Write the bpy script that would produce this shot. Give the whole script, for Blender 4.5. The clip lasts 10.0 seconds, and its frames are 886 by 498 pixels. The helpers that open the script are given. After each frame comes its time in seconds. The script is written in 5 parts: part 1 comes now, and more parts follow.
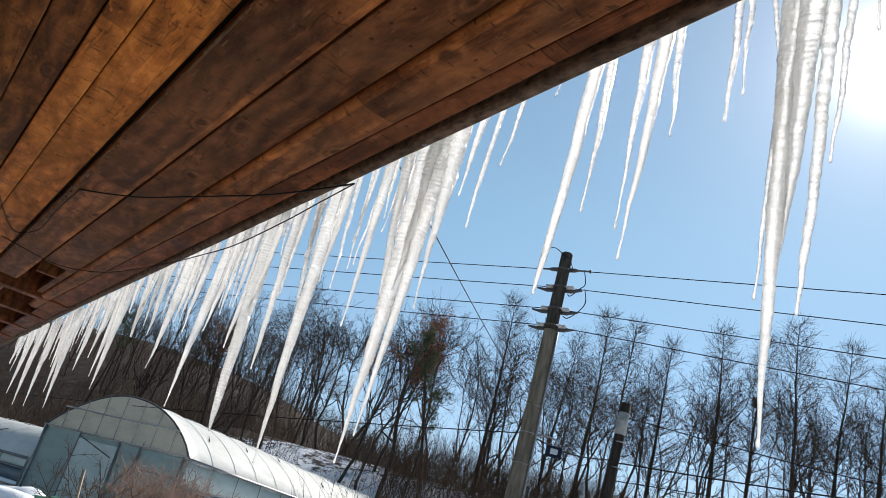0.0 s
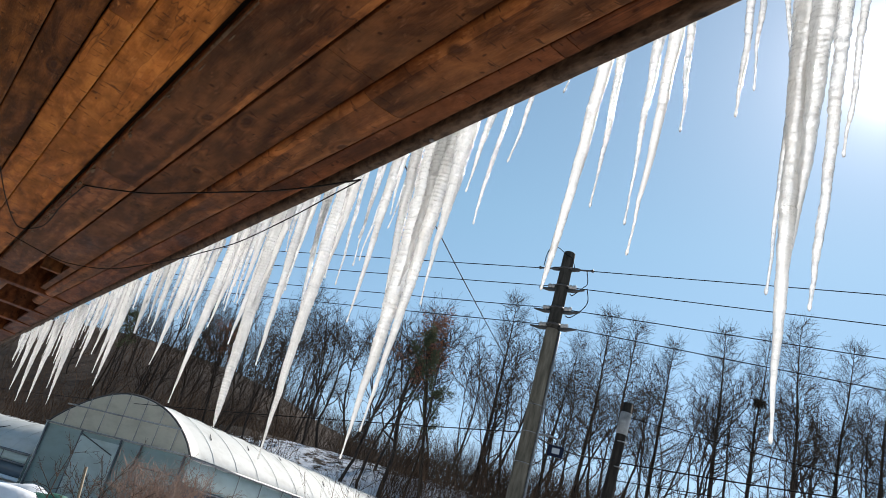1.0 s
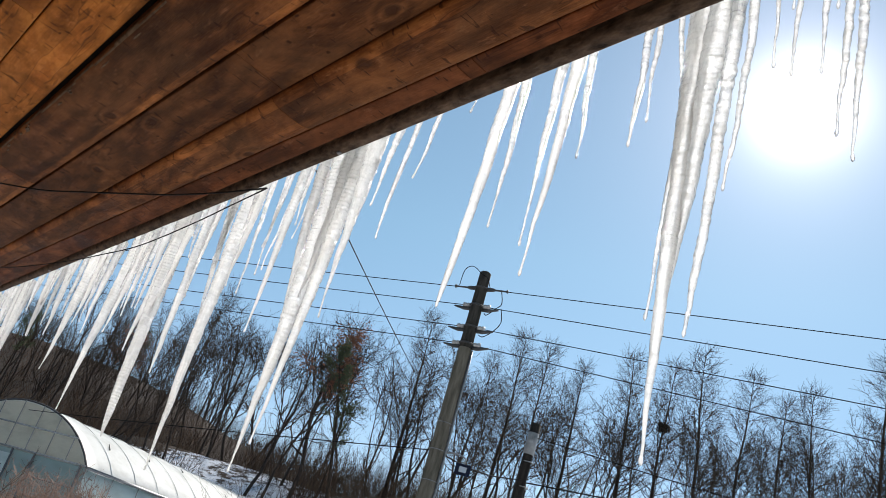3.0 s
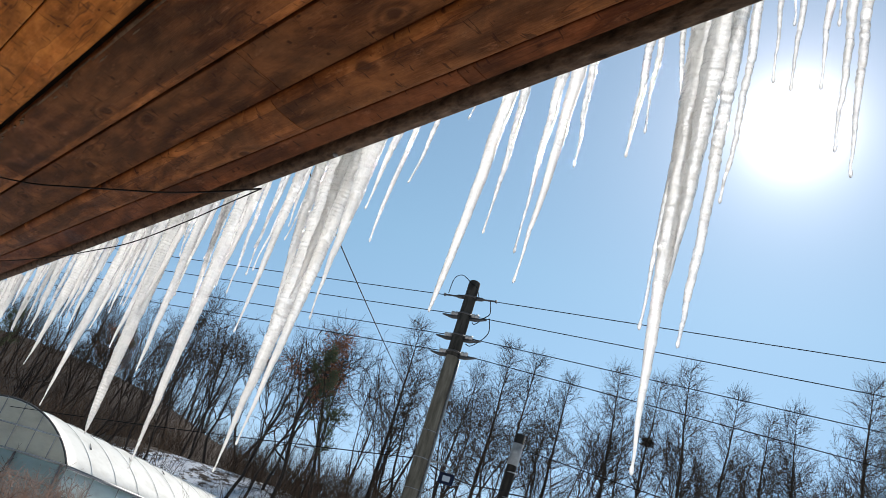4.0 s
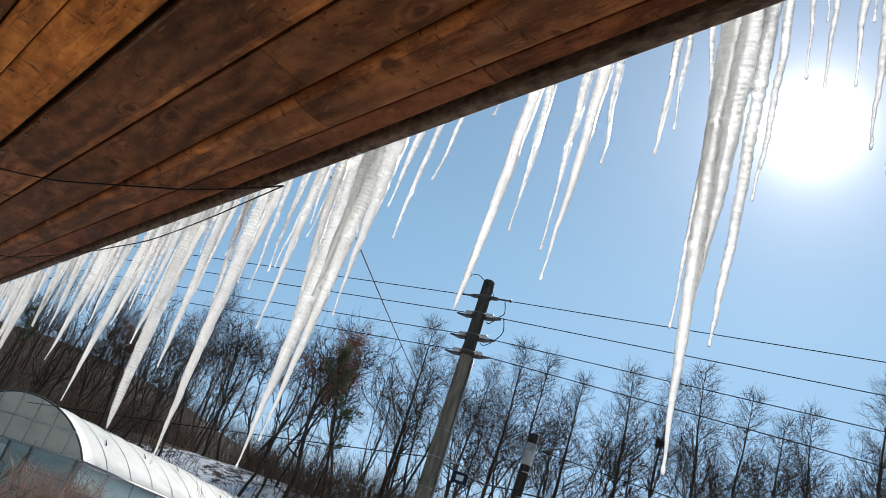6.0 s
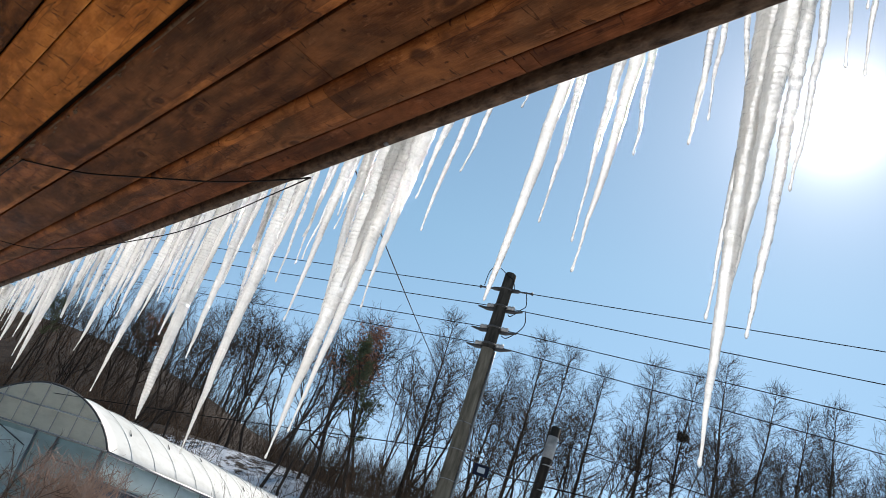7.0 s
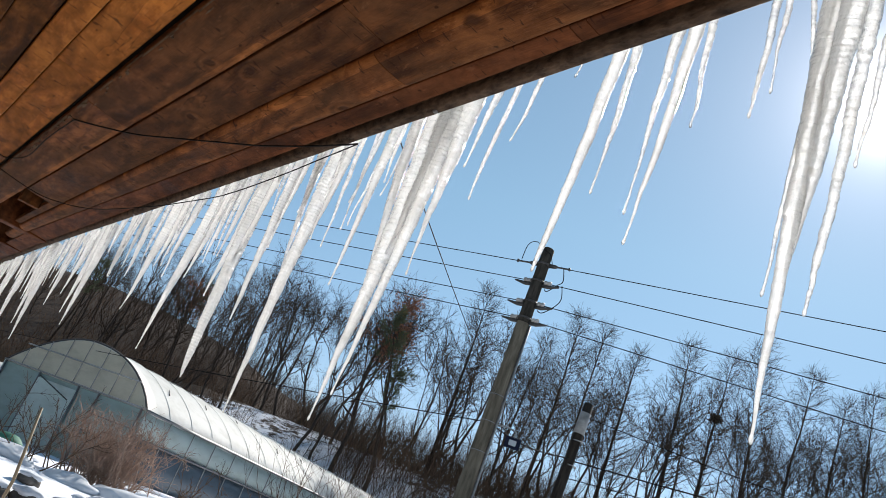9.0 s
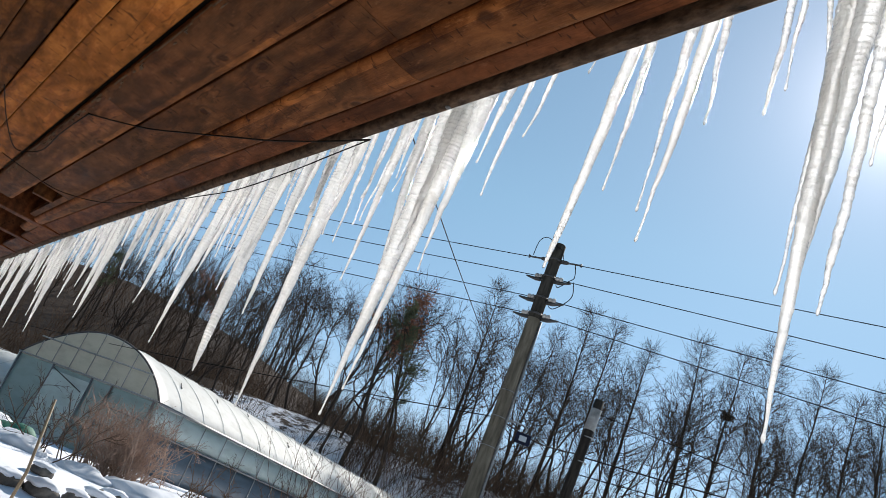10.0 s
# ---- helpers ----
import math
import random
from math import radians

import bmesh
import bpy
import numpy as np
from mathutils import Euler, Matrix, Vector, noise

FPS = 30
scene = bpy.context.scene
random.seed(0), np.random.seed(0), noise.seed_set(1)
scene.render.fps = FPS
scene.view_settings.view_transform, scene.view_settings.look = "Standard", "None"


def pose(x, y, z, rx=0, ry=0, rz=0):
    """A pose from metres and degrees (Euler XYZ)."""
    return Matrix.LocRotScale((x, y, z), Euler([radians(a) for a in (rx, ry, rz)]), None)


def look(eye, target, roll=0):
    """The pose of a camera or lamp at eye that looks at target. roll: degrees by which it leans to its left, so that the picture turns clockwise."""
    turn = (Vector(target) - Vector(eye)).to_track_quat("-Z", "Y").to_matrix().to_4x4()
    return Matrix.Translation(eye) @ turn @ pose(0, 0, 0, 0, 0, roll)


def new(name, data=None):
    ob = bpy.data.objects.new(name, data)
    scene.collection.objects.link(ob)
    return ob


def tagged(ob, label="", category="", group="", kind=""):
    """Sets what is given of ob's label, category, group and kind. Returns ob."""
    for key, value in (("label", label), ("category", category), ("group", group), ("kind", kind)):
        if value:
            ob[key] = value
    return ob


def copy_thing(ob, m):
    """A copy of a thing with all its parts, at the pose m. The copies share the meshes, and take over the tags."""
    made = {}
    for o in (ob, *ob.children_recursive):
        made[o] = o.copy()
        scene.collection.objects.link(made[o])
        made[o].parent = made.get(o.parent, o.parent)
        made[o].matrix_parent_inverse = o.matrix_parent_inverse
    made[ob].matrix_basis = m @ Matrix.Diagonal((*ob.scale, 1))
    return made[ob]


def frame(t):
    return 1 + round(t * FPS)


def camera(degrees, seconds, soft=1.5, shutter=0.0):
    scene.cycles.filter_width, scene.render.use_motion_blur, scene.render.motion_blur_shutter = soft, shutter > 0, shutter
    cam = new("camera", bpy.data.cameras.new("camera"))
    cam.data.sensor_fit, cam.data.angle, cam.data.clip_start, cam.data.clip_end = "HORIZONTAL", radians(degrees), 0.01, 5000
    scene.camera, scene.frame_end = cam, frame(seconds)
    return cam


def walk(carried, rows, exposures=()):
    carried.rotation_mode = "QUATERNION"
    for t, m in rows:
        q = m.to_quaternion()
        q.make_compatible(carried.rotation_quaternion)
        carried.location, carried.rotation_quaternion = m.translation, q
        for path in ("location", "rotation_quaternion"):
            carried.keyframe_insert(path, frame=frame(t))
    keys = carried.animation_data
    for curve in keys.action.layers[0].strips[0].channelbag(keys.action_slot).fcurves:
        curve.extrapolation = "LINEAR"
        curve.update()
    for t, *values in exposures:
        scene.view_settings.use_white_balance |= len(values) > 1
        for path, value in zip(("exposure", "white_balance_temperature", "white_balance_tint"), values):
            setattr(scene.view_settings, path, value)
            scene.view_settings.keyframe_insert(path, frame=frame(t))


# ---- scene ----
# camera: a phone held under the eave, metres, y along the eave, x out from the house
cam = camera(56.11, 10.0, 0.5)
PATH = [  # seconds, place, yaw, pitch, roll
    (0, 0.0000, -0.0000, 1.6005, -30.08, 21.13, 15.88),
    (0.5, -0.0018, 0.0070, 1.5961, -30.04, 21.10, 15.99),
    (1, -0.0038, 0.0106, 1.5929, -29.98, 21.06, 16.14),
    (1.5, -0.0014, 0.0083, 1.5943, -29.95, 21.03, 16.38),
    (2, 0.0091, 0.0028, 1.5967, -31.33, 21.64, 16.33),
    (2.5, 0.0204, -0.0064, 1.6008, -34.07, 22.81, 16.11),
    (3, 0.0234, -0.0117, 1.6005, -35.36, 23.69, 16.79),
    (4.5, 0.0203, 0.0001, 1.5909, -35.76, 24.55, 18.73),
    (5, 0.0191, 0.0013, 1.5899, -35.67, 24.52, 18.76),
    (5.5, 0.0154, 0.0055, 1.5887, -35.38, 24.38, 18.85),
    (7, 0.0039, 0.0248, 1.5820, -33.70, 23.20, 19.52),
    (7.5, 0.0005, 0.0309, 1.5766, -32.91, 22.55, 19.96),
    (8, -0.0006, 0.0375, 1.5731, -32.49, 21.79, 20.60),
    (8.5, -0.0011, 0.0393, 1.5719, -32.21, 21.07, 21.51),
    (9, -0.0041, 0.0404, 1.5714, -31.88, 20.54, 21.98),
    (9.5, -0.0055, 0.0420, 1.5691, -31.53, 20.17, 22.35),
    (10, -0.0058, 0.0404, 1.5720, -31.24, 19.94, 22.53),
]


def aim(x, y, z, yaw, pitch, roll):
    a, b = radians(yaw), radians(pitch)
    way = Vector((-math.sin(a) * math.cos(b), math.cos(a) * math.cos(b), math.sin(b)))
    return look((x, y, z), Vector((x, y, z)) + way, roll)


walk(cam, [(row[0], aim(*row[1:])) for row in PATH], ((0.0, 0.58, 6600, 12), (3.0, 0.61, 6600, 12), (4.5, 0.55, 6600, 12), (5.5, 0.47, 6500, 11), (7.0, 0.58, 6600, 12), (10.0, 0.54, 6600, 12)))

# ---- world and sun ----
SUN_YAW, SUN_EL = -60.0, 37.3
SUN_WAY = Vector((math.sin(radians(60.0)) * math.cos(radians(SUN_EL)), math.cos(radians(60.0)) * math.cos(radians(SUN_EL)), math.sin(radians(SUN_EL))))


def build_world():
    w = bpy.data.worlds.new("winter_sky")
    scene.world = w
    w.use_nodes = True
    nt = w.node_tree
    nt.nodes.clear()
    out = nt.nodes.new("ShaderNodeOutputWorld")
    bg = nt.nodes.new("ShaderNodeBackground")
    sky = nt.nodes.new("ShaderNodeTexSky")
    sky.sky_type, sky.sun_disc = "NISHITA", False
    sky.sun_elevation, sky.sun_rotation = radians(SUN_EL), radians(60.0)
    sky.air_density, sky.dust_density, sky.ozone_density = 1.0, 0.0, 1.0
    bg.inputs["Strength"].default_value = 0.078
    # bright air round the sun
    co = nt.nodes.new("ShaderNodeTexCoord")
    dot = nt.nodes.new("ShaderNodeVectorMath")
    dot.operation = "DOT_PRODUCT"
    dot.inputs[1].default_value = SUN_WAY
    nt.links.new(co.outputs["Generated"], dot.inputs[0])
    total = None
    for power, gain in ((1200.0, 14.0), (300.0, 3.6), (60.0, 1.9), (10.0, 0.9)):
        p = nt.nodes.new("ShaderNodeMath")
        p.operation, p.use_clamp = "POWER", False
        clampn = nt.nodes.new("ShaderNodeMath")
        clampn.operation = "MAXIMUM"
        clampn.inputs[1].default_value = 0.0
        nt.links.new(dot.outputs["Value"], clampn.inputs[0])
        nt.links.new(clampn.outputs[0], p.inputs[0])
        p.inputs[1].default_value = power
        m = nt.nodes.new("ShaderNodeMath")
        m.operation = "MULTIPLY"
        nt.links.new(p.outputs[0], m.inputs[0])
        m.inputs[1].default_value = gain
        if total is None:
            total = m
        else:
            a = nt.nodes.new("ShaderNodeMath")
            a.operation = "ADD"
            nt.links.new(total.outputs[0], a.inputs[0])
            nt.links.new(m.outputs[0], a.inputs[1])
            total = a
    add = nt.nodes.new("ShaderNodeVectorMath")
    add.operation = "ADD"
    clear = nt.nodes.new("ShaderNodeVectorMath")
    clear.operation = "MULTIPLY"
    # the air is clear and dry: paler low down, blue above
    high = nt.nodes.new("ShaderNodeSeparateXYZ")
    nt.links.new(co.outputs["Generated"], high.inputs[0])
    tint = nt.nodes.new("ShaderNodeValToRGB")
    tint.color_ramp.elements[0].position, tint.color_ramp.elements[0].color = 0.05, (0.80, 0.80, 0.90, 1)
    tint.color_ramp.elements[1].position, tint.color_ramp.elements[1].color = 0.42, (1.0, 1.17, 1.04, 1)
    nt.links.new(high.outputs["Z"], tint.inputs[0])
    nt.links.new(tint.outputs[0], clear.inputs[1])
    nt.links.new(sky.outputs[0], clear.inputs[0])
    nt.links.new(clear.outputs[0], add.inputs[0])
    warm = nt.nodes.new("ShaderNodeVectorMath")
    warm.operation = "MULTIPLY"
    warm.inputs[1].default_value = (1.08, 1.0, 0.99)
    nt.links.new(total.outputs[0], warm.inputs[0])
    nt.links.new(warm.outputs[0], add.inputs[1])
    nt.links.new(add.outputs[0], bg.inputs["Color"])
    nt.links.new(bg.outputs[0], out.inputs["Surface"])


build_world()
sun = new("sun", bpy.data.lights.new("sun", "SUN"))
sun.data.energy, sun.data.angle, sun.data.color = 5.0, radians(0.53), (1.0, 0.95, 0.87)
sun.matrix_world = look(SUN_WAY * 50, (0, 0, 0))


# ---- materials ----
class Mat:
    """A small builder round one node material."""

    def __init__(self, name, rough=0.6, metal=0.0):
        self.m = bpy.data.materials.new(name)
        self.m.use_nodes = True
        self.nt = self.m.node_tree
        self.b = self.nt.nodes["Principled BSDF"]
        self.out = self.nt.nodes["Material Output"]
        self.b.inputs["Roughness"].default_value, self.b.inputs["Metallic"].default_value = rough, metal
        self.co = self.nt.nodes.new("ShaderNodeTexCoord").outputs["Object"]

    def node(self, kind, **ins):
        n = self.nt.nodes.new(kind)
        for k, v in ins.items():
            self.put(n.inputs[k], v)
        return n

    def put(self, socket, v):
        if isinstance(v, bpy.types.NodeSocket):
            self.nt.links.new(v, socket)
        else:
            socket.default_value = v

    def noise(self, scale, stretch=(1, 1, 1), detail=4.0, rough=0.6, distort=0.0, shift=None):
        mp = self.node("ShaderNodeMapping", Vector=self.co)
        mp.inputs["Scale"].default_value = stretch
        if shift is not None:
            self.put(mp.inputs["Location"], shift)
        n = self.node("ShaderNodeTexNoise", Vector=mp.outputs[0])
        n.inputs["Scale"].default_value, n.inputs["Detail"].default_value = scale, detail
        n.inputs["Roughness"].default_value, n.inputs["Distortion"].default_value = rough, distort
        return n.outputs["Fac"]

    def ramp(self, fac, *stops):
        r = self.node("ShaderNodeValToRGB", Fac=fac)
        els = r.color_ramp.elements
        while len(els) < len(stops):
            els.new(0.5)
        for e, (pos, col) in zip(els, stops):
            e.position = pos
            e.color = (*col, 1) if len(col) == 3 else col
        return r.outputs["Color"]

    def mix(self, a, b, fac, blend="MIX"):
        n = self.nt.nodes.new("ShaderNodeMix")
        n.data_type, n.blend_type = "RGBA", blend
        self.put(n.inputs[0], fac)
        for s, v in ((n.inputs[6], a), (n.inputs[7], b)):
            self.put(s, (*v, 1) if isinstance(v, tuple) and len(v) == 3 else v)
        return n.outputs[2]

    def math(self, op, a, b=0.0):
        n = self.nt.nodes.new("ShaderNodeMath")
        n.operation = op
        self.put(n.inputs[0], a)
        self.put(n.inputs[1], b)
        return n.outputs[0]

    def random(self):
        return self.nt.nodes.new("ShaderNodeObjectInfo").outputs["Random"]

    def color(self, v):
        self.put(self.b.inputs["Base Color"], (*v, 1) if isinstance(v, tuple) else v)
        return self

    def rough(self, v):
        self.put(self.b.inputs["Roughness"], v)
        return self

    def bump(self, height, strength=0.3, dist=0.005):
        n = self.node("ShaderNodeBump", Height=height)
        n.inputs["Strength"].default_value, n.inputs["Distance"].default_value = strength, dist
        self.nt.links.new(n.outputs[0], self.b.inputs["Normal"])
        self.normal = n.outputs[0]
        return self


def wood(name, dark, mid, light, grey, greyness, knot_share=0.3):
    """Stained softwood along y: fine grain that flows round knots, worn and weathered patches, nicks and dark smudges."""
    m = Mat(name, 0.6)
    m.b.inputs["Specular IOR Level"].default_value = 0.03
    r = m.random()
    off = m.node("ShaderNodeCombineXYZ", X=m.math("MULTIPLY", r, 7.0), Y=m.math("MULTIPLY", r, 31.0), Z=0.0).outputs[0]
    broad = m.noise(3.0, (1.8, 0.7, 1.8), 6, 0.62, 0.5, off)
    patch = m.noise(6.0, (1.3, 0.45, 1.3), 7, 0.68, 0.8, off)
    fine = m.noise(60.0, (6, 0.3, 6), 3, 0.7, 0.0, off)
    # knots: a few small dark eyes
    mp = m.node("ShaderNodeMapping", Vector=m.co)
    mp.inputs["Scale"].default_value = (1.0, 0.5, 0.0)
    m.put(mp.inputs["Location"], off)
    wob = m.node("ShaderNodeTexNoise", Vector=mp.outputs[0])
    wob.inputs["Scale"].default_value, wob.inputs["Detail"].default_value = 22.0, 3.0
    shifted = m.node("ShaderNodeVectorMath", )
    shifted.operation = "MULTIPLY_ADD"
    m.put(shifted.inputs[0], wob.outputs["Color"])
    shifted.inputs[1].default_value = (0.022, 0.022, 0.0)
    m.put(shifted.inputs[2], mp.outputs[0])
    v = m.nt.nodes.new("ShaderNodeTexVoronoi")
    v.voronoi_dimensions = "2D"
    m.put(v.inputs["Vector"], shifted.outputs[0])
    v.inputs["Scale"].default_value = 8.0
    near = v.outputs["Distance"]
    few = m.ramp(m.node("ShaderNodeSeparateColor", Color=v.outputs["Color"]).outputs[0], (1 - knot_share, (0, 0, 0)), (1.02 - knot_share, (1, 1, 1)))
    halo = m.math("MULTIPLY", m.ramp(near, (0.0, (1, 1, 1)), (0.24, (0, 0, 0))), few)
    # growth rings as lines along the board, pushed aside by the knots
    sep = m.node("ShaderNodeSeparateXYZ", Vector=m.co)
    flow = m.math("ADD", m.math("MULTIPLY", sep.outputs["X"], 95.0), m.math("MULTIPLY", m.noise(1.6, (2.6, 0.8, 2.6), 3, 0.5, 0.0, off), 34.0))
    flow = m.math("ADD", flow, m.math("MULTIPLY", halo, 9.0))
    rings = m.math("MULTIPLY", m.math("ADD", m.math("SINE", flow), 1.0), 0.5)
    tone_in = m.math("ADD", m.math("MULTIPLY", patch, 0.72), m.math("ADD", m.math("MULTIPLY", rings, 0.10), m.math("MULTIPLY", fine, 0.18)))
    c = m.ramp(tone_in, (0.39, dark), (0.49, mid), (0.60, light))
    # blotches, and stains with a clear edge
    mottle = m.noise(17.0, (1.5, 0.7, 1.5), 6, 0.7, 0.3, off)
    c = m.mix(c, m.ramp(mottle, (0.32, (0.60, 0.57, 0.55)), (0.66, (1.28, 1.25, 1.2))), 1.0, "MULTIPLY")
    crack = m.noise(2.4, (3.0, 0.35, 3.0), 4, 0.55, 0.2, off)
    c = m.mix(c, m.mix(c, (1.5, 1.46, 1.36), 1.0, "MULTIPLY"), m.math("MULTIPLY", m.ramp(crack, (0.562, (0, 0, 0)), (0.575, (1, 1, 1))), 0.6))
    # grey weathering and dust
    c = m.mix(c, grey, m.math("MULTIPLY", m.ramp(broad, (0.42, (0, 0, 0)), (0.62, (1, 1, 1))), greyness))
    # dark smudges
    smut = m.noise(5.0, (1.4, 0.8, 1.4), 5, 0.6, 0.3, off)
    c = m.mix(c, (0.017, 0.009, 0.005), m.math("MULTIPLY", m.ramp(smut, (0.58, (0, 0, 0)), (0.72, (1, 1, 1))), 0.62))
    eye = m.math("MULTIPLY", m.ramp(near, (0.055, (1, 1, 1)), (0.10, (0, 0, 0))), few)
    c = m.mix(c, (0.016, 0.007, 0.004), m.math("MULTIPLY", eye, 0.72))
    c = m.mix(c, (0.05, 0.02, 0.009), m.math("MULTIPLY", m.ramp(halo, (0.62, (0, 0, 0)), (0.86, (1, 1, 1))), 0.55))
    # short nicks across the grain, a crack along it, pale scrapes
    nick = m.noise(11.0, (2.0, 7.0, 2.0), 2, 0.5, 0.6, off)
    c = m.mix(c, (0.020, 0.009, 0.005), m.math("MULTIPLY", m.ramp(nick, (0.645, (0, 0, 0)), (0.685, (1, 1, 1))), 0.7))
    line = m.math("ABSOLUTE", m.math("SUBTRACT", crack, 0.57))
    c = m.mix(c, (0.022, 0.009, 0.005), m.math("MULTIPLY", m.ramp(line, (0.0012, (1, 1, 1)), (0.004, (0, 0, 0))), 0.6))
    scrape = m.noise(24.0, (2.2, 0.6, 2.2), 8, 0.8, 0.1, off)
    c = m.mix(c, (light[0] * 1.5 + 0.04, light[1] * 1.6 + 0.03, light[2] * 1.8 + 0.02), m.math("MULTIPLY", m.ramp(scrape, (0.57, (0, 0, 0)), (0.67, (1, 1, 1))), 0.40))
    # pits and resin spots
    pit = m.node("ShaderNodeTexVoronoi", Vector=shifted.outputs[0])
    pit.voronoi_dimensions = "2D"
    pit.inputs["Scale"].default_value = 34.0
    some = m.ramp(m.node("ShaderNodeSeparateColor", Color=pit.outputs["Color"]).outputs[0], (0.90, (0, 0, 0)), (0.92, (1, 1, 1)))
    c = m.mix(c, (0.014, 0.006, 0.003), m.math("MULTIPLY", m.math("MULTIPLY", m.ramp(pit.outputs["Distance"], (0.06, (1, 1, 1)), (0.13, (0, 0, 0))), some), 0.7))
    tone = m.node("ShaderNodeMapRange", Value=r)
    tone.inputs[3].default_value, tone.inputs[4].default_value = 0.82, 1.14
    hs = m.node("ShaderNodeHueSaturation", Color=c, Value=tone.outputs[0])
    relief = m.math("ADD", m.math("MULTIPLY", rings, 0.35), m.math("ADD", m.math("MULTIPLY", fine, 0.5), m.math("MULTIPLY", patch, 1.2)))
    relief = m.math("SUBTRACT", relief, m.math("MULTIPLY", eye, 0.6))
    m.color(hs.outputs[0]).bump(relief, 0.45, 0.004)
    m.rough(m.ramp(broad, (0.3, (0.5,) * 3), (0.7, (0.8,) * 3)))
    return m.m


def speckled(name, a, b, scale, rough=0.85, bump=0.3, stretch=(1, 1, 1), detail=6, metal=0.0):
    m = Mat(name, rough, metal)
    n = m.noise(scale, stretch, detail)
    n2 = m.noise(scale * 0.13, stretch, 3)
    if rough > 0.7:
        m.b.inputs["Specular IOR Level"].default_value = 0.12
    c = m.ramp(n, (0.3, a), (0.7, b))
    c = m.mix(c, m.ramp(n2, (0.35, (0.7, 0.7, 0.7)), (0.65, (1.1, 1.1, 1.1))), 0.7, "MULTIPLY")
    m.color(c).bump(n, bump, 0.01)
    return m.m


def ice_material(name, least, most, refract, relief):
    """Cloudy ribbed ice: milky bands, clear streaks that show the sky, a wet shine."""
    m = Mat(name, 0.1)
    ribs = m.noise(120.0, (0.22, 0.22, 1.0), 2, 0.5, 0.4)
    grit = m.noise(260.0, (1, 1, 1), 3, 0.6)
    m.bump(m.math("ADD", ribs, m.math("MULTIPLY", grit, 0.6)), 0.9, relief)
    n = m.normal
    cloud = m.noise(26.0, (2.2, 2.2, 0.35), 5, 0.72, 0.5)
    band = m.noise(75.0, (0.3, 0.3, 1.0), 3, 0.6, 0.3)
    tone = m.ramp(m.math("ADD", m.math("MULTIPLY", band, 0.5), m.math("MULTIPLY", m.noise(18.0, (2.0, 2.0, 0.5), 5, 0.7), 0.5)), (0.38, (0.84, 0.83, 0.795)), (0.56, (0.99, 0.985, 0.96)))
    back = m.node("ShaderNodeBsdfTranslucent", Color=tone, Normal=n)
    face = m.node("ShaderNodeBsdfDiffuse", Color=(0.92, 0.93, 0.94, 1), Normal=n)
    milk = m.node("ShaderNodeMixShader", Fac=0.15)
    m.nt.links.new(back.outputs[0], milk.inputs[1])
    m.nt.links.new(face.outputs[0], milk.inputs[2])
    clear = m.node("ShaderNodeBsdfTransparent", Color=(0.95, 0.97, 0.99, 1))
    glass = m.node("ShaderNodeBsdfGlass", Color=(0.98, 0.99, 1, 1), Roughness=0.05, IOR=1.31, Normal=n)
    pure = m.node("ShaderNodeMixShader", Fac=refract)
    m.nt.links.new(clear.outputs[0], pure.inputs[1])
    m.nt.links.new(glass.outputs[0], pure.inputs[2])
    body = m.node("ShaderNodeMixShader", Fac=m.ramp(m.math("ADD", m.math("MULTIPLY", cloud, 0.65), m.math("MULTIPLY", band, 0.35)), (0.42, (least,) * 3), (0.60, (most,) * 3)))
    m.nt.links.new(milk.outputs[0], body.inputs[1])
    m.nt.links.new(pure.outputs[0], body.inputs[2])
    shine = m.node("ShaderNodeBsdfGlossy", Color=(1, 1, 1, 1), Roughness=0.10, Normal=n)
    fr = m.node("ShaderNodeFresnel", IOR=1.31, Normal=n)
    top = m.node("ShaderNodeMixShader", Fac=fr.outputs[0])
    m.nt.links.new(body.outputs[0], top.inputs[1])
    m.nt.links.new(shine.outputs[0], top.inputs[2])
    m.nt.links.new(top.outputs[0], m.out.inputs["Surface"])
    return m.m


def film_material(name, tint, through_part, rough=0.35):
    """Greenhouse sheet: cloudy film that lets light through."""
    m = Mat(name, rough)
    dirt = m.noise(1.6, (1, 1, 2.5), 5)
    c = m.mix(tint, (tint[0] * 0.62, tint[1] * 0.62, tint[2] * 0.58), m.ramp(dirt, (0.45, (0, 0, 0)), (0.95, (1, 1, 1))))
    m.color(c).bump(m.noise(5.0, (1, 1, 1), 3), 0.15, 0.02)
    back = m.node("ShaderNodeBsdfTranslucent", Color=c)
    mx = m.node("ShaderNodeMixShader", Fac=through_part)
    m.nt.links.new(m.b.outputs[0], mx.inputs[1])
    m.nt.links.new(back.outputs[0], mx.inputs[2])
    m.nt.links.new(mx.outputs[0], m.out.inputs["Surface"])
    return m.m


def leaf_material(name, a, b):
    """Thin leaves: lit from both sides."""
    m = Mat(name, 0.8)
    m.b.inputs["Specular IOR Level"].default_value = 0.1
    c = m.ramp(m.noise(5.0, (1, 1, 1), 4), (0.3, a), (0.7, b))
    m.color(c)
    back = m.node("ShaderNodeBsdfTranslucent", Color=c)
    mx = m.node("ShaderNodeMixShader", Fac=0.45)
    m.nt.links.new(m.b.outputs[0], mx.inputs[1])
    m.nt.links.new(back.outputs[0], mx.inputs[2])
    m.nt.links.new(mx.outputs[0], m.out.inputs["Surface"])
    return m.m


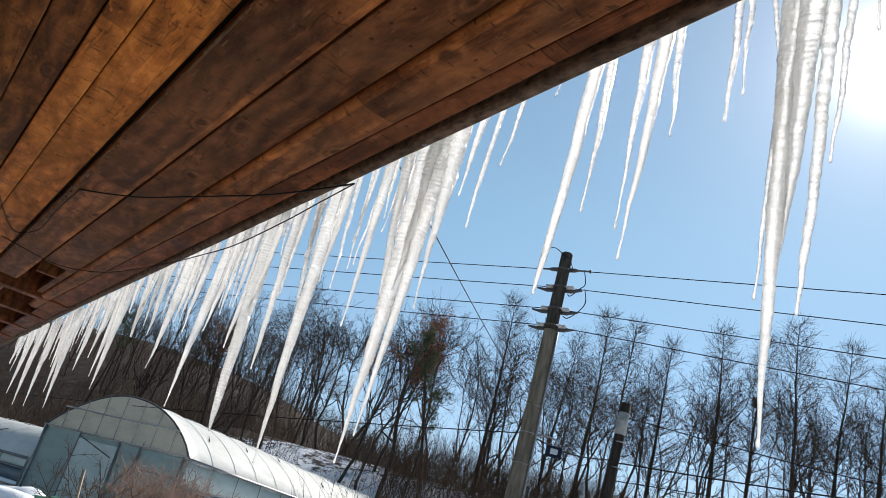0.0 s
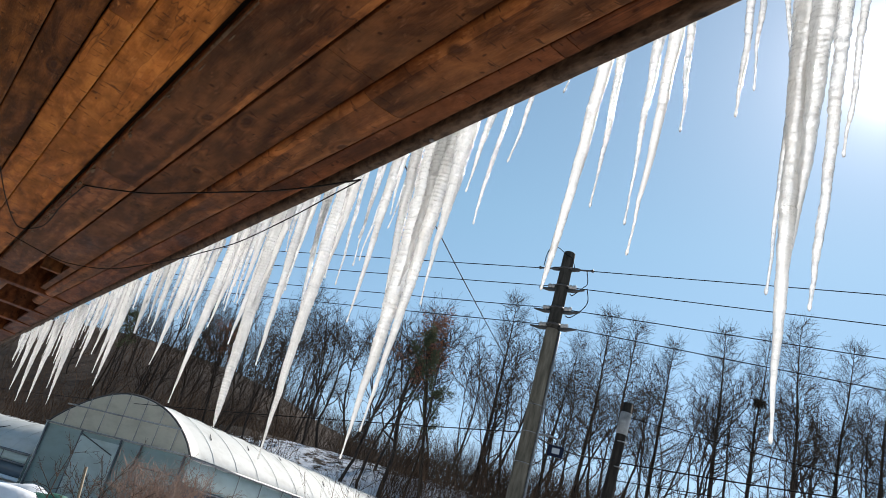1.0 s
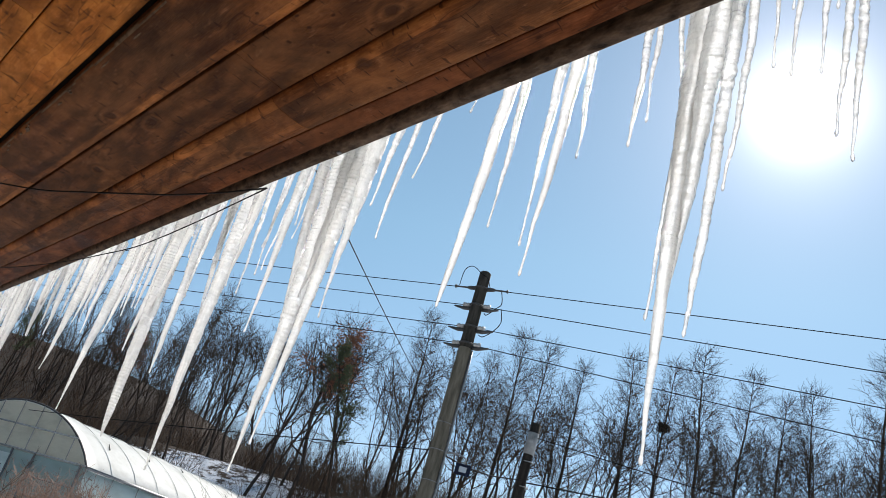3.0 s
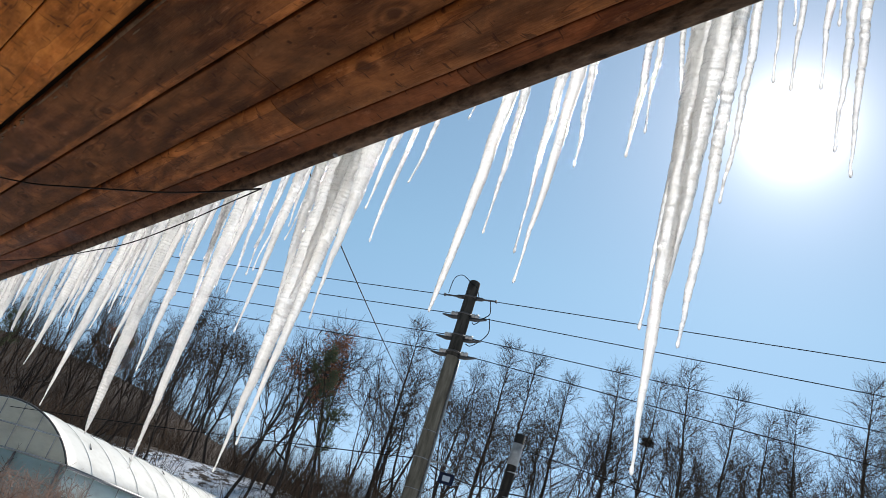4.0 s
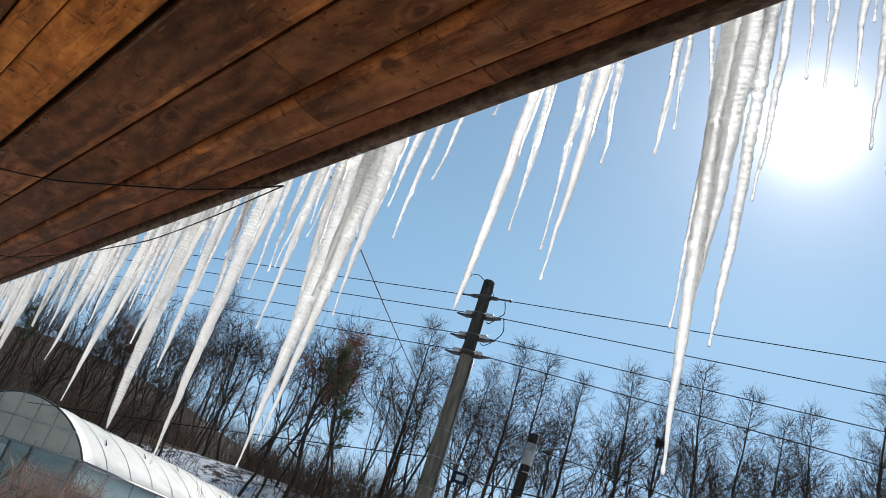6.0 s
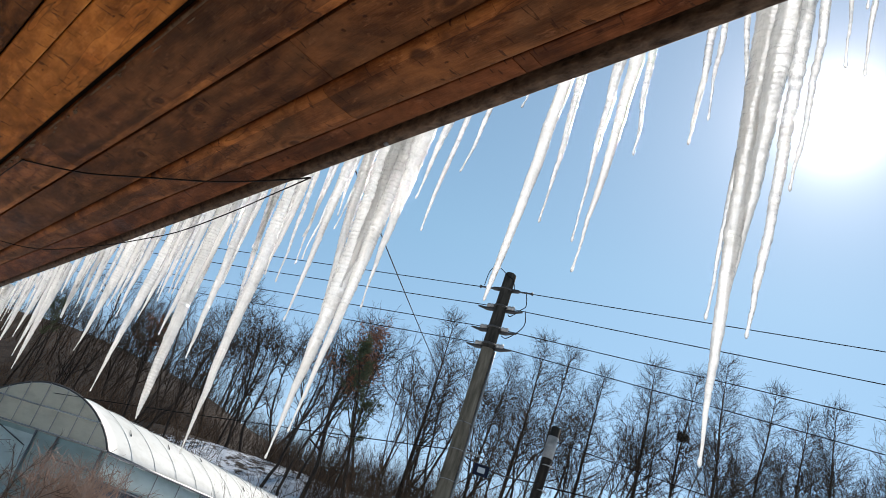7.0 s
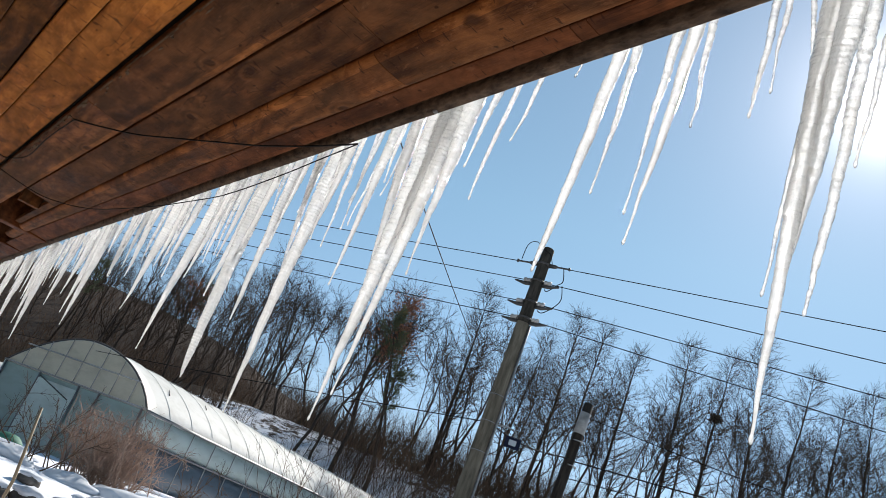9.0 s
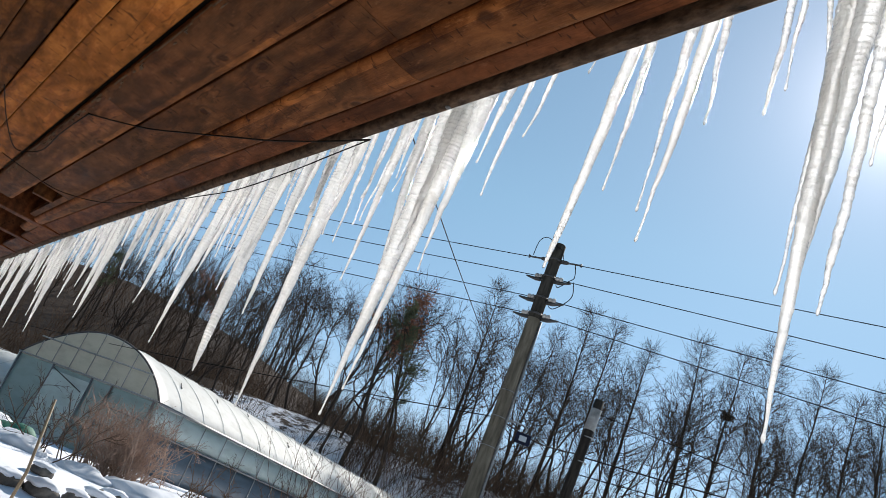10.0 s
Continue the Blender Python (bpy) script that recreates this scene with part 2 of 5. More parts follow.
def snow_ground_material():
    m = Mat("snowy_ground", 0.8)
    m.b.inputs["Specular IOR Level"].default_value = 0.06
    n = m.noise(0.35, (1, 1, 1), 8, 0.65)
    n2 = m.noise(2.6, (1, 1, 1), 6, 0.7)
    sep = m.node("ShaderNodeSeparateXYZ", Vector=m.co)
    # leaf litter shows through in the woods, farther up the slope
    rise = m.node("ShaderNodeMapRange", Value=sep.outputs["Z"])
    rise.inputs[1].default_value, rise.inputs[2].default_value = 3.4, 6.5
    rise.inputs[3].default_value, rise.inputs[4].default_value = -0.11, 0.13
    amount = m.math("ADD", m.math("ADD", m.math("MULTIPLY", n, 0.5), m.math("MULTIPLY", n2, 0.5)), rise.outputs[0])
    back = m.node("ShaderNodeMapRange", Value=m.math("SUBTRACT", sep.outputs["Y"], m.math("MULTIPLY", sep.outputs["X"], 1.2)))
    back.inputs[1].default_value, back.inputs[2].default_value = 19.0, 27.0
    back.inputs[3].default_value, back.inputs[4].default_value = 0.0, 0.3
    amount = m.math("ADD", amount, back.outputs[0])
    bare = m.ramp(amount, (0.54, (0, 0, 0)), (0.6, (1, 1, 1)))
    soil = m.ramp(n2, (0.3, (0.026, 0.020, 0.016)), (0.7, (0.082, 0.062, 0.050)))
    m.color(m.mix((0.70, 0.735, 0.80), soil, bare)).bump(m.math("ADD", n, m.math("MULTIPLY", n2, 0.3)), 0.6, 0.1)
    return m.m


SOFFIT = wood("stained_soffit_wood", (0.032, 0.0108, 0.0036), (0.074, 0.0265, 0.0088), (0.138, 0.053, 0.0175), (0.088, 0.047, 0.0245), 0.5, 0.38)
# rounded edges: worn wood, made brighter to hold the bounce light they catch
ROUND = wood("lit_worn_edge", (0.066, 0.0215, 0.0062), (0.138, 0.048, 0.0138), (0.225, 0.086, 0.025), (0.092, 0.046, 0.022), 0.5, 0.2)
ORANGE = wood("orange_ceiling_wood", (0.135, 0.044, 0.0085), (0.245, 0.084, 0.0160), (0.36, 0.132, 0.0265), (0.185, 0.082, 0.030), 0.35, 0.2)
STAINED = wood("stained_ceiling_wood", (0.046, 0.0160, 0.0044), (0.104, 0.037, 0.0088), (0.185, 0.069, 0.0160), (0.055, 0.028, 0.0125), 0.55, 0.2)
TRIM = wood("red_brown_trim_wood", (0.036, 0.0104, 0.0038), (0.072, 0.0230, 0.0084), (0.118, 0.041, 0.0155), (0.065, 0.033, 0.019), 0.4, 0.2)
FASCIA = speckled("weathered_fascia", (0.018, 0.012, 0.008), (0.125, 0.083, 0.055), 60.0, 0.9, 0.8, (1, 0.5, 1))
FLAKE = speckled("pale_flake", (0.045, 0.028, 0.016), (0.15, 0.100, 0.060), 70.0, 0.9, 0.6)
# near-black colour that stands for the shade inside the soffit's gaps
GAP_SHADE = speckled("gap_shade", (0.006, 0.005, 0.004), (0.018, 0.012, 0.009), 20.0)
DECK = speckled("roof_deck", (0.03, 0.018, 0.012), (0.07, 0.042, 0.025), 12.0, 0.8, 0.2, (4, 0.4, 4))
ROOFING = speckled("roof_sheet", (0.05, 0.05, 0.055), (0.09, 0.09, 0.095), 30.0, 0.5)
LOG = wood("log_wall_wood", (0.14, 0.065, 0.025), (0.25, 0.13, 0.055), (0.34, 0.19, 0.09), (0.2, 0.14, 0.09), 0.3)
FLOOR = speckled("porch_concrete", (0.3, 0.29, 0.27), (0.42, 0.4, 0.38), 14.0)
ICE = ice_material("milky_ice", 0.22, 0.46, 0.10, 0.005)
ICE_SMOOTH = ice_material("smooth_milky_ice", 0.22, 0.50, 0.15, 0.0030)
ICE_CLEAR = ice_material("clear_ice", 0.26, 0.74, 0.5, 0.0036)
SNOW = speckled("snow", (0.64, 0.68, 0.74), (0.74, 0.77, 0.81), 7.0, 0.75, 0.5)
GROUND = snow_ground_material()
CABLE = speckled("black_cable", (0.008, 0.008, 0.009), (0.02, 0.019, 0.018), 60.0, 0.9, 0.1)
CABLE.node_tree.nodes["Principled BSDF"].inputs["Specular IOR Level"].default_value = 0.1
CONCRETE = speckled("pole_concrete", (0.045, 0.040, 0.030), (0.15, 0.134, 0.104), 7.0, 0.9, 0.4, (2, 2, 0.35))
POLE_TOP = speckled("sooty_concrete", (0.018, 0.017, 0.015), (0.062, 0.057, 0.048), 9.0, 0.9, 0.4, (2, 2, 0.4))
POLE_DARK = speckled("dark_pole", (0.012, 0.010, 0.009), (0.042, 0.036, 0.030), 8.0, 0.85, 0.4, (2, 2, 0.3))
STEEL = speckled("galvanised_steel", (0.11, 0.115, 0.12), (0.24, 0.245, 0.25), 40.0, 0.5, 0.1, metal=0.6)
STRAP = speckled("film_strap", (0.56, 0.57, 0.57), (0.68, 0.69, 0.68), 12.0, 0.8, 0.1)
PIPE = speckled("greenhouse_pipe", (0.22, 0.225, 0.22), (0.38, 0.385, 0.38), 30.0, 0.75, 0.1)
IRON = speckled("dark_iron", (0.02, 0.02, 0.022), (0.05, 0.048, 0.045), 40.0, 0.6, 0.1)
PORCELAIN = speckled("porcelain", (0.28, 0.275, 0.26), (0.45, 0.44, 0.42), 25.0, 0.25, 0.05)
BARK = speckled("bark", (0.024, 0.019, 0.017), (0.088, 0.068, 0.056), 6.0, 0.95, 0.5, (3, 3, 0.5))
TWIG = speckled("twig_bark", (0.026, 0.019, 0.015), (0.080, 0.057, 0.044), 3.0, 0.95, 0.1)
LARCH = speckled("larch_bark", (0.025, 0.018, 0.014), (0.08, 0.058, 0.044), 5.0, 0.95, 0.4, (3, 3, 0.5))
BRUSH = speckled("dry_brush", (0.045, 0.029, 0.020), (0.135, 0.085, 0.055), 2.0, 0.95, 0.1)
REDBUSH = speckled("red_brown_bush", (0.22, 0.145, 0.11), (0.46, 0.33, 0.26), 4.0, 0.95, 0.1)
OAKLEAF = leaf_material("dry_oak_leaf", (0.12, 0.050, 0.030), (0.28, 0.125, 0.075))
NEEDLE = leaf_material("pine_needle", (0.035, 0.048, 0.028), (0.105, 0.115, 0.068))
FILM_ROOF = film_material("greenhouse_roof_film", (0.66, 0.68, 0.67), 0.3, 0.7)
FILM_WALL = film_material("greenhouse_wall_film", (0.68, 0.76, 0.74), 0.55)
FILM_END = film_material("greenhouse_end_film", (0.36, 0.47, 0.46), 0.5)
FILM_GABLE = film_material("greenhouse_gable_film", (0.74, 0.70, 0.60), 0.6)
FILM_DARK = film_material("greenhouse_vent_film", (0.10, 0.13, 0.16), 0.2, 0.2)
NET = speckled("green_net", (0.006, 0.075, 0.05), (0.02, 0.17, 0.11), 20.0, 0.7, 0.4)
ROCK = speckled("rock", (0.06, 0.055, 0.05), (0.2, 0.18, 0.16), 5.0, 0.9, 0.6)
BAMBOO = speckled("dry_stick", (0.2, 0.14, 0.08), (0.38, 0.29, 0.18), 10.0, 0.7, 0.2, (2, 2, 0.3))
LAMP_BODY = speckled("lamp_housing", (0.006, 0.009, 0.020), (0.014, 0.020, 0.042), 30.0, 0.85, 0.1)
LAMP_GLASS = Mat("lamp_glass", 0.4).color((0.26, 0.30, 0.34)).m
METER = speckled("cap_sleeve", (0.13, 0.135, 0.135), (0.26, 0.265, 0.26), 10.0, 0.6, 0.2)


# ---- mesh helpers ----
def mesh_ob(name, verts, faces, material, parent=None, label="", smooth=False):
    me = bpy.data.meshes.new(name)
    me.from_pydata([tuple(v) for v in verts], [], [tuple(f) for f in faces])
    me.materials.append(material)
    if smooth:
        me.polygons.foreach_set("use_smooth", [True] * len(me.polygons))
    me.update()
    ob = new(name, me)
    if parent is not None:
        ob.parent = parent
    if label:
        ob["label"] = label
    return ob


def part(name, bm, material, parent, label="", smooth=False):
    me = bpy.data.meshes.new(name)
    bmesh.ops.recalc_face_normals(bm, faces=bm.faces)
    bm.to_mesh(me)
    bm.free()
    me.materials.append(material)
    if smooth:
        me.polygons.foreach_set("use_smooth", [True] * len(me.polygons))
    ob = new(name, me)
    if parent is not None:
        ob.parent = parent
    if label:
        ob["label"] = label
    return ob


def box_bm(lo, hi, bevel=0.0, bm=None, turn=None):
    bm = bm or bmesh.new()
    c = [(a + b) / 2 for a, b in zip(lo, hi)]
    d = [abs(b - a) for a, b in zip(lo, hi)]
    m = Matrix.Translation(c) @ Matrix.Diagonal((*d, 1))
    r = bmesh.ops.create_cube(bm, size=1.0, matrix=turn @ m if turn else m)
    if bevel:
        es = list({e for v in r["verts"] for e in v.link_edges})
        bmesh.ops.bevel(bm, geom=es, offset=bevel, segments=2, affect="EDGES", profile=0.5)
    return bm


def tubes(paths, sides=5, caps=True):
    """Vertices and faces of tapered tubes; paths of (points, radii). Paths of one length are worked out together."""
    V, F, n0 = [], [], 0
    ring = np.linspace(0, 2 * np.pi, sides, endpoint=False)
    cs, sn = np.cos(ring)[:, None], np.sin(ring)[:, None]
    by_length = {}
    for pts, rad in paths:
        by_length.setdefault(len(pts), []).append((pts, rad))
    for k, some in by_length.items():
        p = np.array([[tuple(q) for q in pts] for pts, _ in some], float)
        r = np.array([list(rad) for _, rad in some], float)
        tang = np.gradient(p, axis=1)
        tang /= np.linalg.norm(tang, axis=2, keepdims=True) + 1e-9
        ref = np.where(np.abs(tang[:, :1, 2:]) < 0.8, np.array([0.0, 0, 1]), np.array([1.0, 0, 0]))
        u = np.cross(tang, np.broadcast_to(ref, tang.shape))
        u /= np.linalg.norm(u, axis=2, keepdims=True) + 1e-9
        w = np.cross(tang, u)
        v = p[:, :, None] + r[:, :, None, None] * (cs * u[:, :, None] + sn * w[:, :, None])
        V.append(v.reshape(-1, 3))
        one = []
        for i in range(k - 1):
            for j in range(sides):
                j2 = (j + 1) % sides
                one.append((i * sides + j, i * sides + j2, (i + 1) * sides + j2, (i + 1) * sides + j))
        quads = (np.array(one)[None] + (n0 + np.arange(len(some)) * k * sides)[:, None, None]).reshape(-1, 4)
        F += quads.tolist()
        if caps:
            for c in range(len(some)):
                q = n0 + c * k * sides
                F.append(list(range(q, q + sides))[::-1])
                F.append(list(range(q + (k - 1) * sides, q + k * sides)))
        n0 += len(some) * k * sides
    return np.concatenate(V), F


def tube_ob(name, paths, material, parent=None, label="", sides=5):
    v, f = tubes(paths, sides)
    return mesh_ob(name, v, f, material, parent, label, smooth=True)


def empty(name, place=(0, 0, 0), label="", category="", group="", kind=""):
    ob = new(name)
    ob.location = place
    return tagged(ob, label, category, group, kind)


def polar(yaw, far):
    """x, y at that many degrees to the right of the eave's line, and so many metres off."""
    return far * math.sin(radians(yaw)), far * math.cos(radians(yaw))


# ---- ground ----
def ramp01(v, a, b):
    t = min(1.0, max(0.0, (v - a) / (b - a)))
    return t * t * (3 - 2 * t)


def ground_z(x, y):
    d = math.hypot(x, y)
    yaw = math.degrees(math.atan2(x, y))
    front = ramp01(x * 0.75 + y * 0.55, 1.0, 8.0)
    z = 1.0 * ramp01(d, 4, 13) * front
    bank = ramp01(d + (yaw - 30) * 0.1, 29, 44)
    z += 5.0 * bank * ramp01(yaw, 2, 22) * ramp01(150 - yaw, 0, 40)
    hill = math.exp(-(((x - 18) / 42) ** 2) - (((y - 125) / 55) ** 2))
    z += 17.5 * hill * ramp01(d, 42, 80)
    z += 0.10 * noise.noise(Vector((x * 0.35, y * 0.35, 0.0))) * ramp01(d, 2, 8)
    z += 0.5 * noise.noise(Vector((x * 0.06, y * 0.06, 4.0))) * ramp01(d, 26, 45)
    return z


def build_ground():
    def axis(lo, hi):
        marks, v = [], 0.0
        step = 0.45
        side = [0.0]
        while side[-1] < hi:
            side.append(side[-1] + step)
            step = min(60.0, step * (1.0 if side[-1] < 18 else 1.035 if side[-1] < 70 else 1.18))
        neg, step = [], 1.0
        v = 0.0
        while v > lo:
            v -= step
            neg.append(v)
            step = min(80.0, step * 1.25)
        return sorted(neg) + side
    xs, ys = axis(-900, 900), axis(-900, 900)
    verts = [(x, y, ground_z(x, y)) for y in ys for x in xs]
    w = len(xs)
    faces = [(j * w + i, j * w + i + 1, (j + 1) * w + i + 1, (j + 1) * w + i) for j in range(len(ys) - 1) for i in range(w - 1)]
    ob = mesh_ob("ground", verts, faces, GROUND, smooth=True)
    tagged(ob, "snow-covered ground with leaf litter under the trees", "ground", kind="structure")


build_ground()


# ---- house: floor, wall, roof ----
def build_house():
    floor = part("floor", box_bm((-1.2, -4.0, 0.02), (0.45, 9.0, 0.14), 0.01), FLOOR, None)
    tagged(floor, "plain concrete porch floor along the house", "floor", kind="structure")
    wall = empty("wall_house", (0, 0, 0), "horizontal round log wall of the house", "wall", kind="structure")
    for i in range(14):
        z = 0.14 + 0.18 * i
        v, f = tubes([([(-1.1, -4.0, z + 0.09), (-1.1, 2.5, z + 0.09), (-1.1, 9.0, z + 0.09)], [0.1] * 3)], 12)
        mesh_ob("log", v, f, LOG, wall, smooth=True)
    deck = part("roof", box_bm((-1.3, -4.0, 0.0), (2.20, 9.0, 0.05), 0.0, None, Matrix.Translation((0.755 - 2.2, 0, 2.54 + 2.2 * 0.17)) @ Matrix.Rotation(math.atan(0.17), 4, "Y")), DECK, None)
    tagged(deck, "low-pitched roof of dark boards above the eave", "roof", kind="structure")
    sheet = part("roof_covering", box_bm((-1.3, -4.0, 0.055), (2.215, 9.0, 0.085), 0.004, None, Matrix.Translation((0.755 - 2.2, 0, 2.54 + 2.2 * 0.17)) @ Matrix.Rotation(math.atan(0.17), 4, "Y")), ROOFING, None)
    tagged(sheet, "dark roof covering over the deck", "roof", kind="structure")
    snow = part("roof_snow", box_bm((-1.3, -3.98, 0.09), (2.16, 8.98, 0.2), 0.04, None, Matrix.Translation((0.755 - 2.2, 0, 2.54 + 2.2 * 0.17)) @ Matrix.Rotation(math.atan(0.17), 4, "Y")), SNOW, None, smooth=True)
    tagged(snow, "settled snow lying on the roof", "snow", kind="stuff")


build_house()


def soffit_z(x):
    return 2.440 + (0.5 - x) * 0.075


def along(edge, y):
    """Where an edge of the boards runs at y: edges are not quite parallel to the wall."""
    return edge[0] - edge[1] * (min(max(y, 0.3), 4.8) - 1.1)


def board(parent, material, inner, outer, y0, y1, drop=0.0, round_in=0.026, round_out=0.006, thick=0.024, name="soffit_board", brightened=""):
    """One board along y; its lower face is rounded off along both edges, one of them widely, as profiled siding is."""
    def quarter(r, n):
        return [(r * (1 - math.cos(a)), r * 0.42 * (1 - math.sin(a))) for a in [math.pi / 2 * k / n for k in range(n + 1)]]
    left, right = quarter(round_in, 5), [(-a, b) for a, b in reversed(quarter(round_out, 5))]
    n = 6 + 2 + 6 + 2
    ys = list(np.linspace(y0 + 0.0008, y1 - 0.0008, max(2, int((y1 - y0) / 0.12) + 1)))
    verts = []
    for y in ys:
        x0, x1 = along(inner, y), along(outer, y)
        wob = 0.0016 * noise.noise(Vector((inner[0] * 9, y * 1.3, 0))) + 0.0007 * noise.noise(Vector((inner[0] * 5, y * 7.0, 2)))
        flat = [(x0 + round_in + (x1 - round_out - x0 - round_in) * k / 3, 0.0012 * noise.noise(Vector((inner[0] * 3, y * 2.0, k)))) for k in (1, 2)]
        sec = [(x0 + a, b) for a, b in left] + flat + [(x1 + a, b) for a, b in right] + [(x1, thick), (x0, thick)]
        verts += [(x + wob, y, soffit_z(x) - drop + dz + wob) for x, dz in sec]
    faces = [(i * n + j, (i + 1) * n + j, (i + 1) * n + (j + 1) % n, i * n + (j + 1) % n) for i in range(len(ys) - 1) for j in range(n)]
    faces += [tuple(range(n)), tuple(range((len(ys) - 1) * n, len(ys) * n))[::-1]]
    ob = mesh_ob(name, verts, faces, material, parent)
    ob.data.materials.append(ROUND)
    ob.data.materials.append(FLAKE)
    # rounded edge faces take the redder wood: wear with a highlight painted in
    brightened_faces = range(0, 4) if brightened == "inner" else range(9, 13) if brightened == "outer" else ()
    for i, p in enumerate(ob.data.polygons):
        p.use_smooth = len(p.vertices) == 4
        if i < (len(ys) - 1) * n and i % n in brightened_faces:
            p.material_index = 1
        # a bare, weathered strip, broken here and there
        if brightened == "outer" and i < (len(ys) - 1) * n and i % n < 3 and noise.noise(Vector((i % n, ys[i // n] * 6.0, 1))) > 0.0:
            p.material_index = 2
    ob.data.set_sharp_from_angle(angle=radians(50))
    return ob


# edges of the board rows: x at y = 1.1, and how fast they draw in along the eave
E_GAP, E_GROOVE, E_RIDGE, E_TRIM, E_LIP = (0.249, 0.0095), (0.408, 0.0150), (0.521, 0.0060), (0.629, 0.0190), (0.672, 0.0040)
E_EAVE = (0.715, 0.0080)


def beside(edge, gap):
    return edge[0] + gap, edge[1]


def build_soffit():
    s = empty("eave_soffit", (0, 0, 0), "dark stained profiled wooden boards under the eave, with knots and wear", "soffit", kind="structure")
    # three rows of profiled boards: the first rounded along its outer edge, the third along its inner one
    for inner, outer, cuts, drop, ri, ro, brightened in (
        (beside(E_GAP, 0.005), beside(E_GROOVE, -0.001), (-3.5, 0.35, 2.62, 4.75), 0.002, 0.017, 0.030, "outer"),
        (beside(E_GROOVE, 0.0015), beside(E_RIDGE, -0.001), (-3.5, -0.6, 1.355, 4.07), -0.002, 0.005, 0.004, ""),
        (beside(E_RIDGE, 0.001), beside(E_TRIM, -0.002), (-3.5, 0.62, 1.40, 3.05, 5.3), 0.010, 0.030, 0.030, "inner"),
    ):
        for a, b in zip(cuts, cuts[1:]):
            board(s, SOFFIT, inner, outer, a, b, drop, ri, ro, brightened=brightened)
    board(s, SOFFIT, (0.490, 0.006), beside(E_RIDGE, -0.001), 4.07, 4.85, -0.004, 0.005, 0.004)
    for a, b in zip((-3.5, 0.925, 0.962, 5.3), (0.925, 0.962, 5.3, 8.95)):
        board(s, TRIM, beside(E_TRIM, 0.001), E_LIP, a, b, 0.000, 0.006, 0.010, 0.02, "trim_strip")
    # fascia with its weathered underside
    v = []
    ys = np.linspace(-3.6, 9.0, 420)
    sec = [(-0.031, 2.430), (-0.024, 2.421), (-0.008, 2.420), (0.0, 2.428), (0.003, 2.52), (-0.031, 2.52)]
    for y in ys:
        w = 0.003 * noise.noise(Vector((0, y * 2.1, 7))) + 0.002 * noise.noise(Vector((0, y * 11, 3))) + 0.0015 * noise.noise(Vector((0, y * 37, 5)))
        e = along(E_EAVE, y)
        v += [(e + x + w * 0.5, y, z + w) for x, z in sec]
    n = 6
    f = [(i * n + j, (i + 1) * n + j, (i + 1) * n + (j + 1) % n, i * n + (j + 1) % n) for i in range(len(ys) - 1) for j in range(n)]
    f += [tuple(range(n)), tuple(range((len(ys) - 1) * n, len(ys) * n))[::-1]]
    fascia = mesh_ob("fascia_board", v, f, FASCIA, s, "weathered grey-brown fascia edge with lichen", smooth=True)
    fascia.data.set_sharp_from_angle(angle=radians(60))
    for y in (1.40, 3.4, -0.4):
        x = along(E_EAVE, y) - 0.014
        tube_ob("screw", [([(x, y, 2.424), (x, y, 2.4185), (x, y, 2.416)], [0.004, 0.0062, 0.0035])], STEEL, s, "", 10)
    # pale splinters and flakes along the edge by the gap
    rnd = random.Random(8)
    for i in range(64):
        y = rnd.uniform(0.3, 4.4)
        ln, w = rnd.uniform(0.008, 0.06), rnd.uniform(0.0012, 0.0045)
        x = along(E_GAP, y) + 0.012 + abs(rnd.gauss(0, 0.008))
        z = soffit_z(x) - 0.0042
        ring = [(x + w * math.cos(a) * rnd.uniform(0.5, 1.3), y + ln * 0.5 * math.sin(a) * rnd.uniform(0.6, 1.2)) for a in np.linspace(0, 2 * math.pi, 11, endpoint=False)]
        v = [(a, b, z) for a, b in ring] + [(a, b, z + 0.004) for a, b in ring]
        f = [tuple(range(11))[::-1], tuple(range(11, 22))] + [(k, (k + 1) % 11, 11 + (k + 1) % 11, 11 + k) for k in range(11)]
        mesh_ob("flake", v, f, FLAKE, s, "pale weathered flake")
    # inner ceiling boards, lighter, past a dark gap
    rows = ((beside(E_GAP, -0.005), (-3.5, 0.2, 2.52, 5.0)), ((0.122, 0.010), (-3.5, 1.72, 3.4, 5.0)), ((0.057, 0.014), (-3.5, 0.8, 2.95, 5.0)), ((-0.030, 0.018), (-3.5, 1.7, 5.0)), ((-0.16, 0.015), (-3.5, 2.2, 5.0)), ((-0.29, 0.01), (-3.5, 1.2, 5.0)), ((-0.42, 0.01), (-3.5, 3.0, 5.0)), ((-0.56, 0.005), (-3.5, 3.0, 5.0)), ((-0.70, 0.0), (-3.5, 2.0, 5.0)), ((-0.86, 0.0), (-3.5, 3.0, 5.0)), ((-1.02, 0.0), ()))
    for i, ((outer, cuts), (inner, _)) in enumerate(zip(rows, rows[1:])):
        for a, b in zip(cuts, cuts[1:]):
            board(s, ORANGE if i < 2 else STAINED, beside(inner, 0.002), beside(outer, -0.001), a, b, -0.014 if i in (0, 2, 4, 6, 8) else -0.006, 0.008, 0.010, 0.02, "ceiling_board")
    # added sheet, coloured near-black so the gaps between boards look shaded
    part("backing", box_bm((0.19, -3.5, 2.505), (0.69, 4.0, 2.53)), GAP_SHADE, s, "near-black sheet added above the boards in place of shade")
    # open end of the eave: crosswise rafters and a divider in the opening
    for y in (4.93, 5.62, 6.3, 7.0, 7.7, 8.4):
        part("rafter", box_bm((-1.0, y - 0.045, 2.425), (0.68, y + 0.045, 2.6), 0.006), TRIM, s)
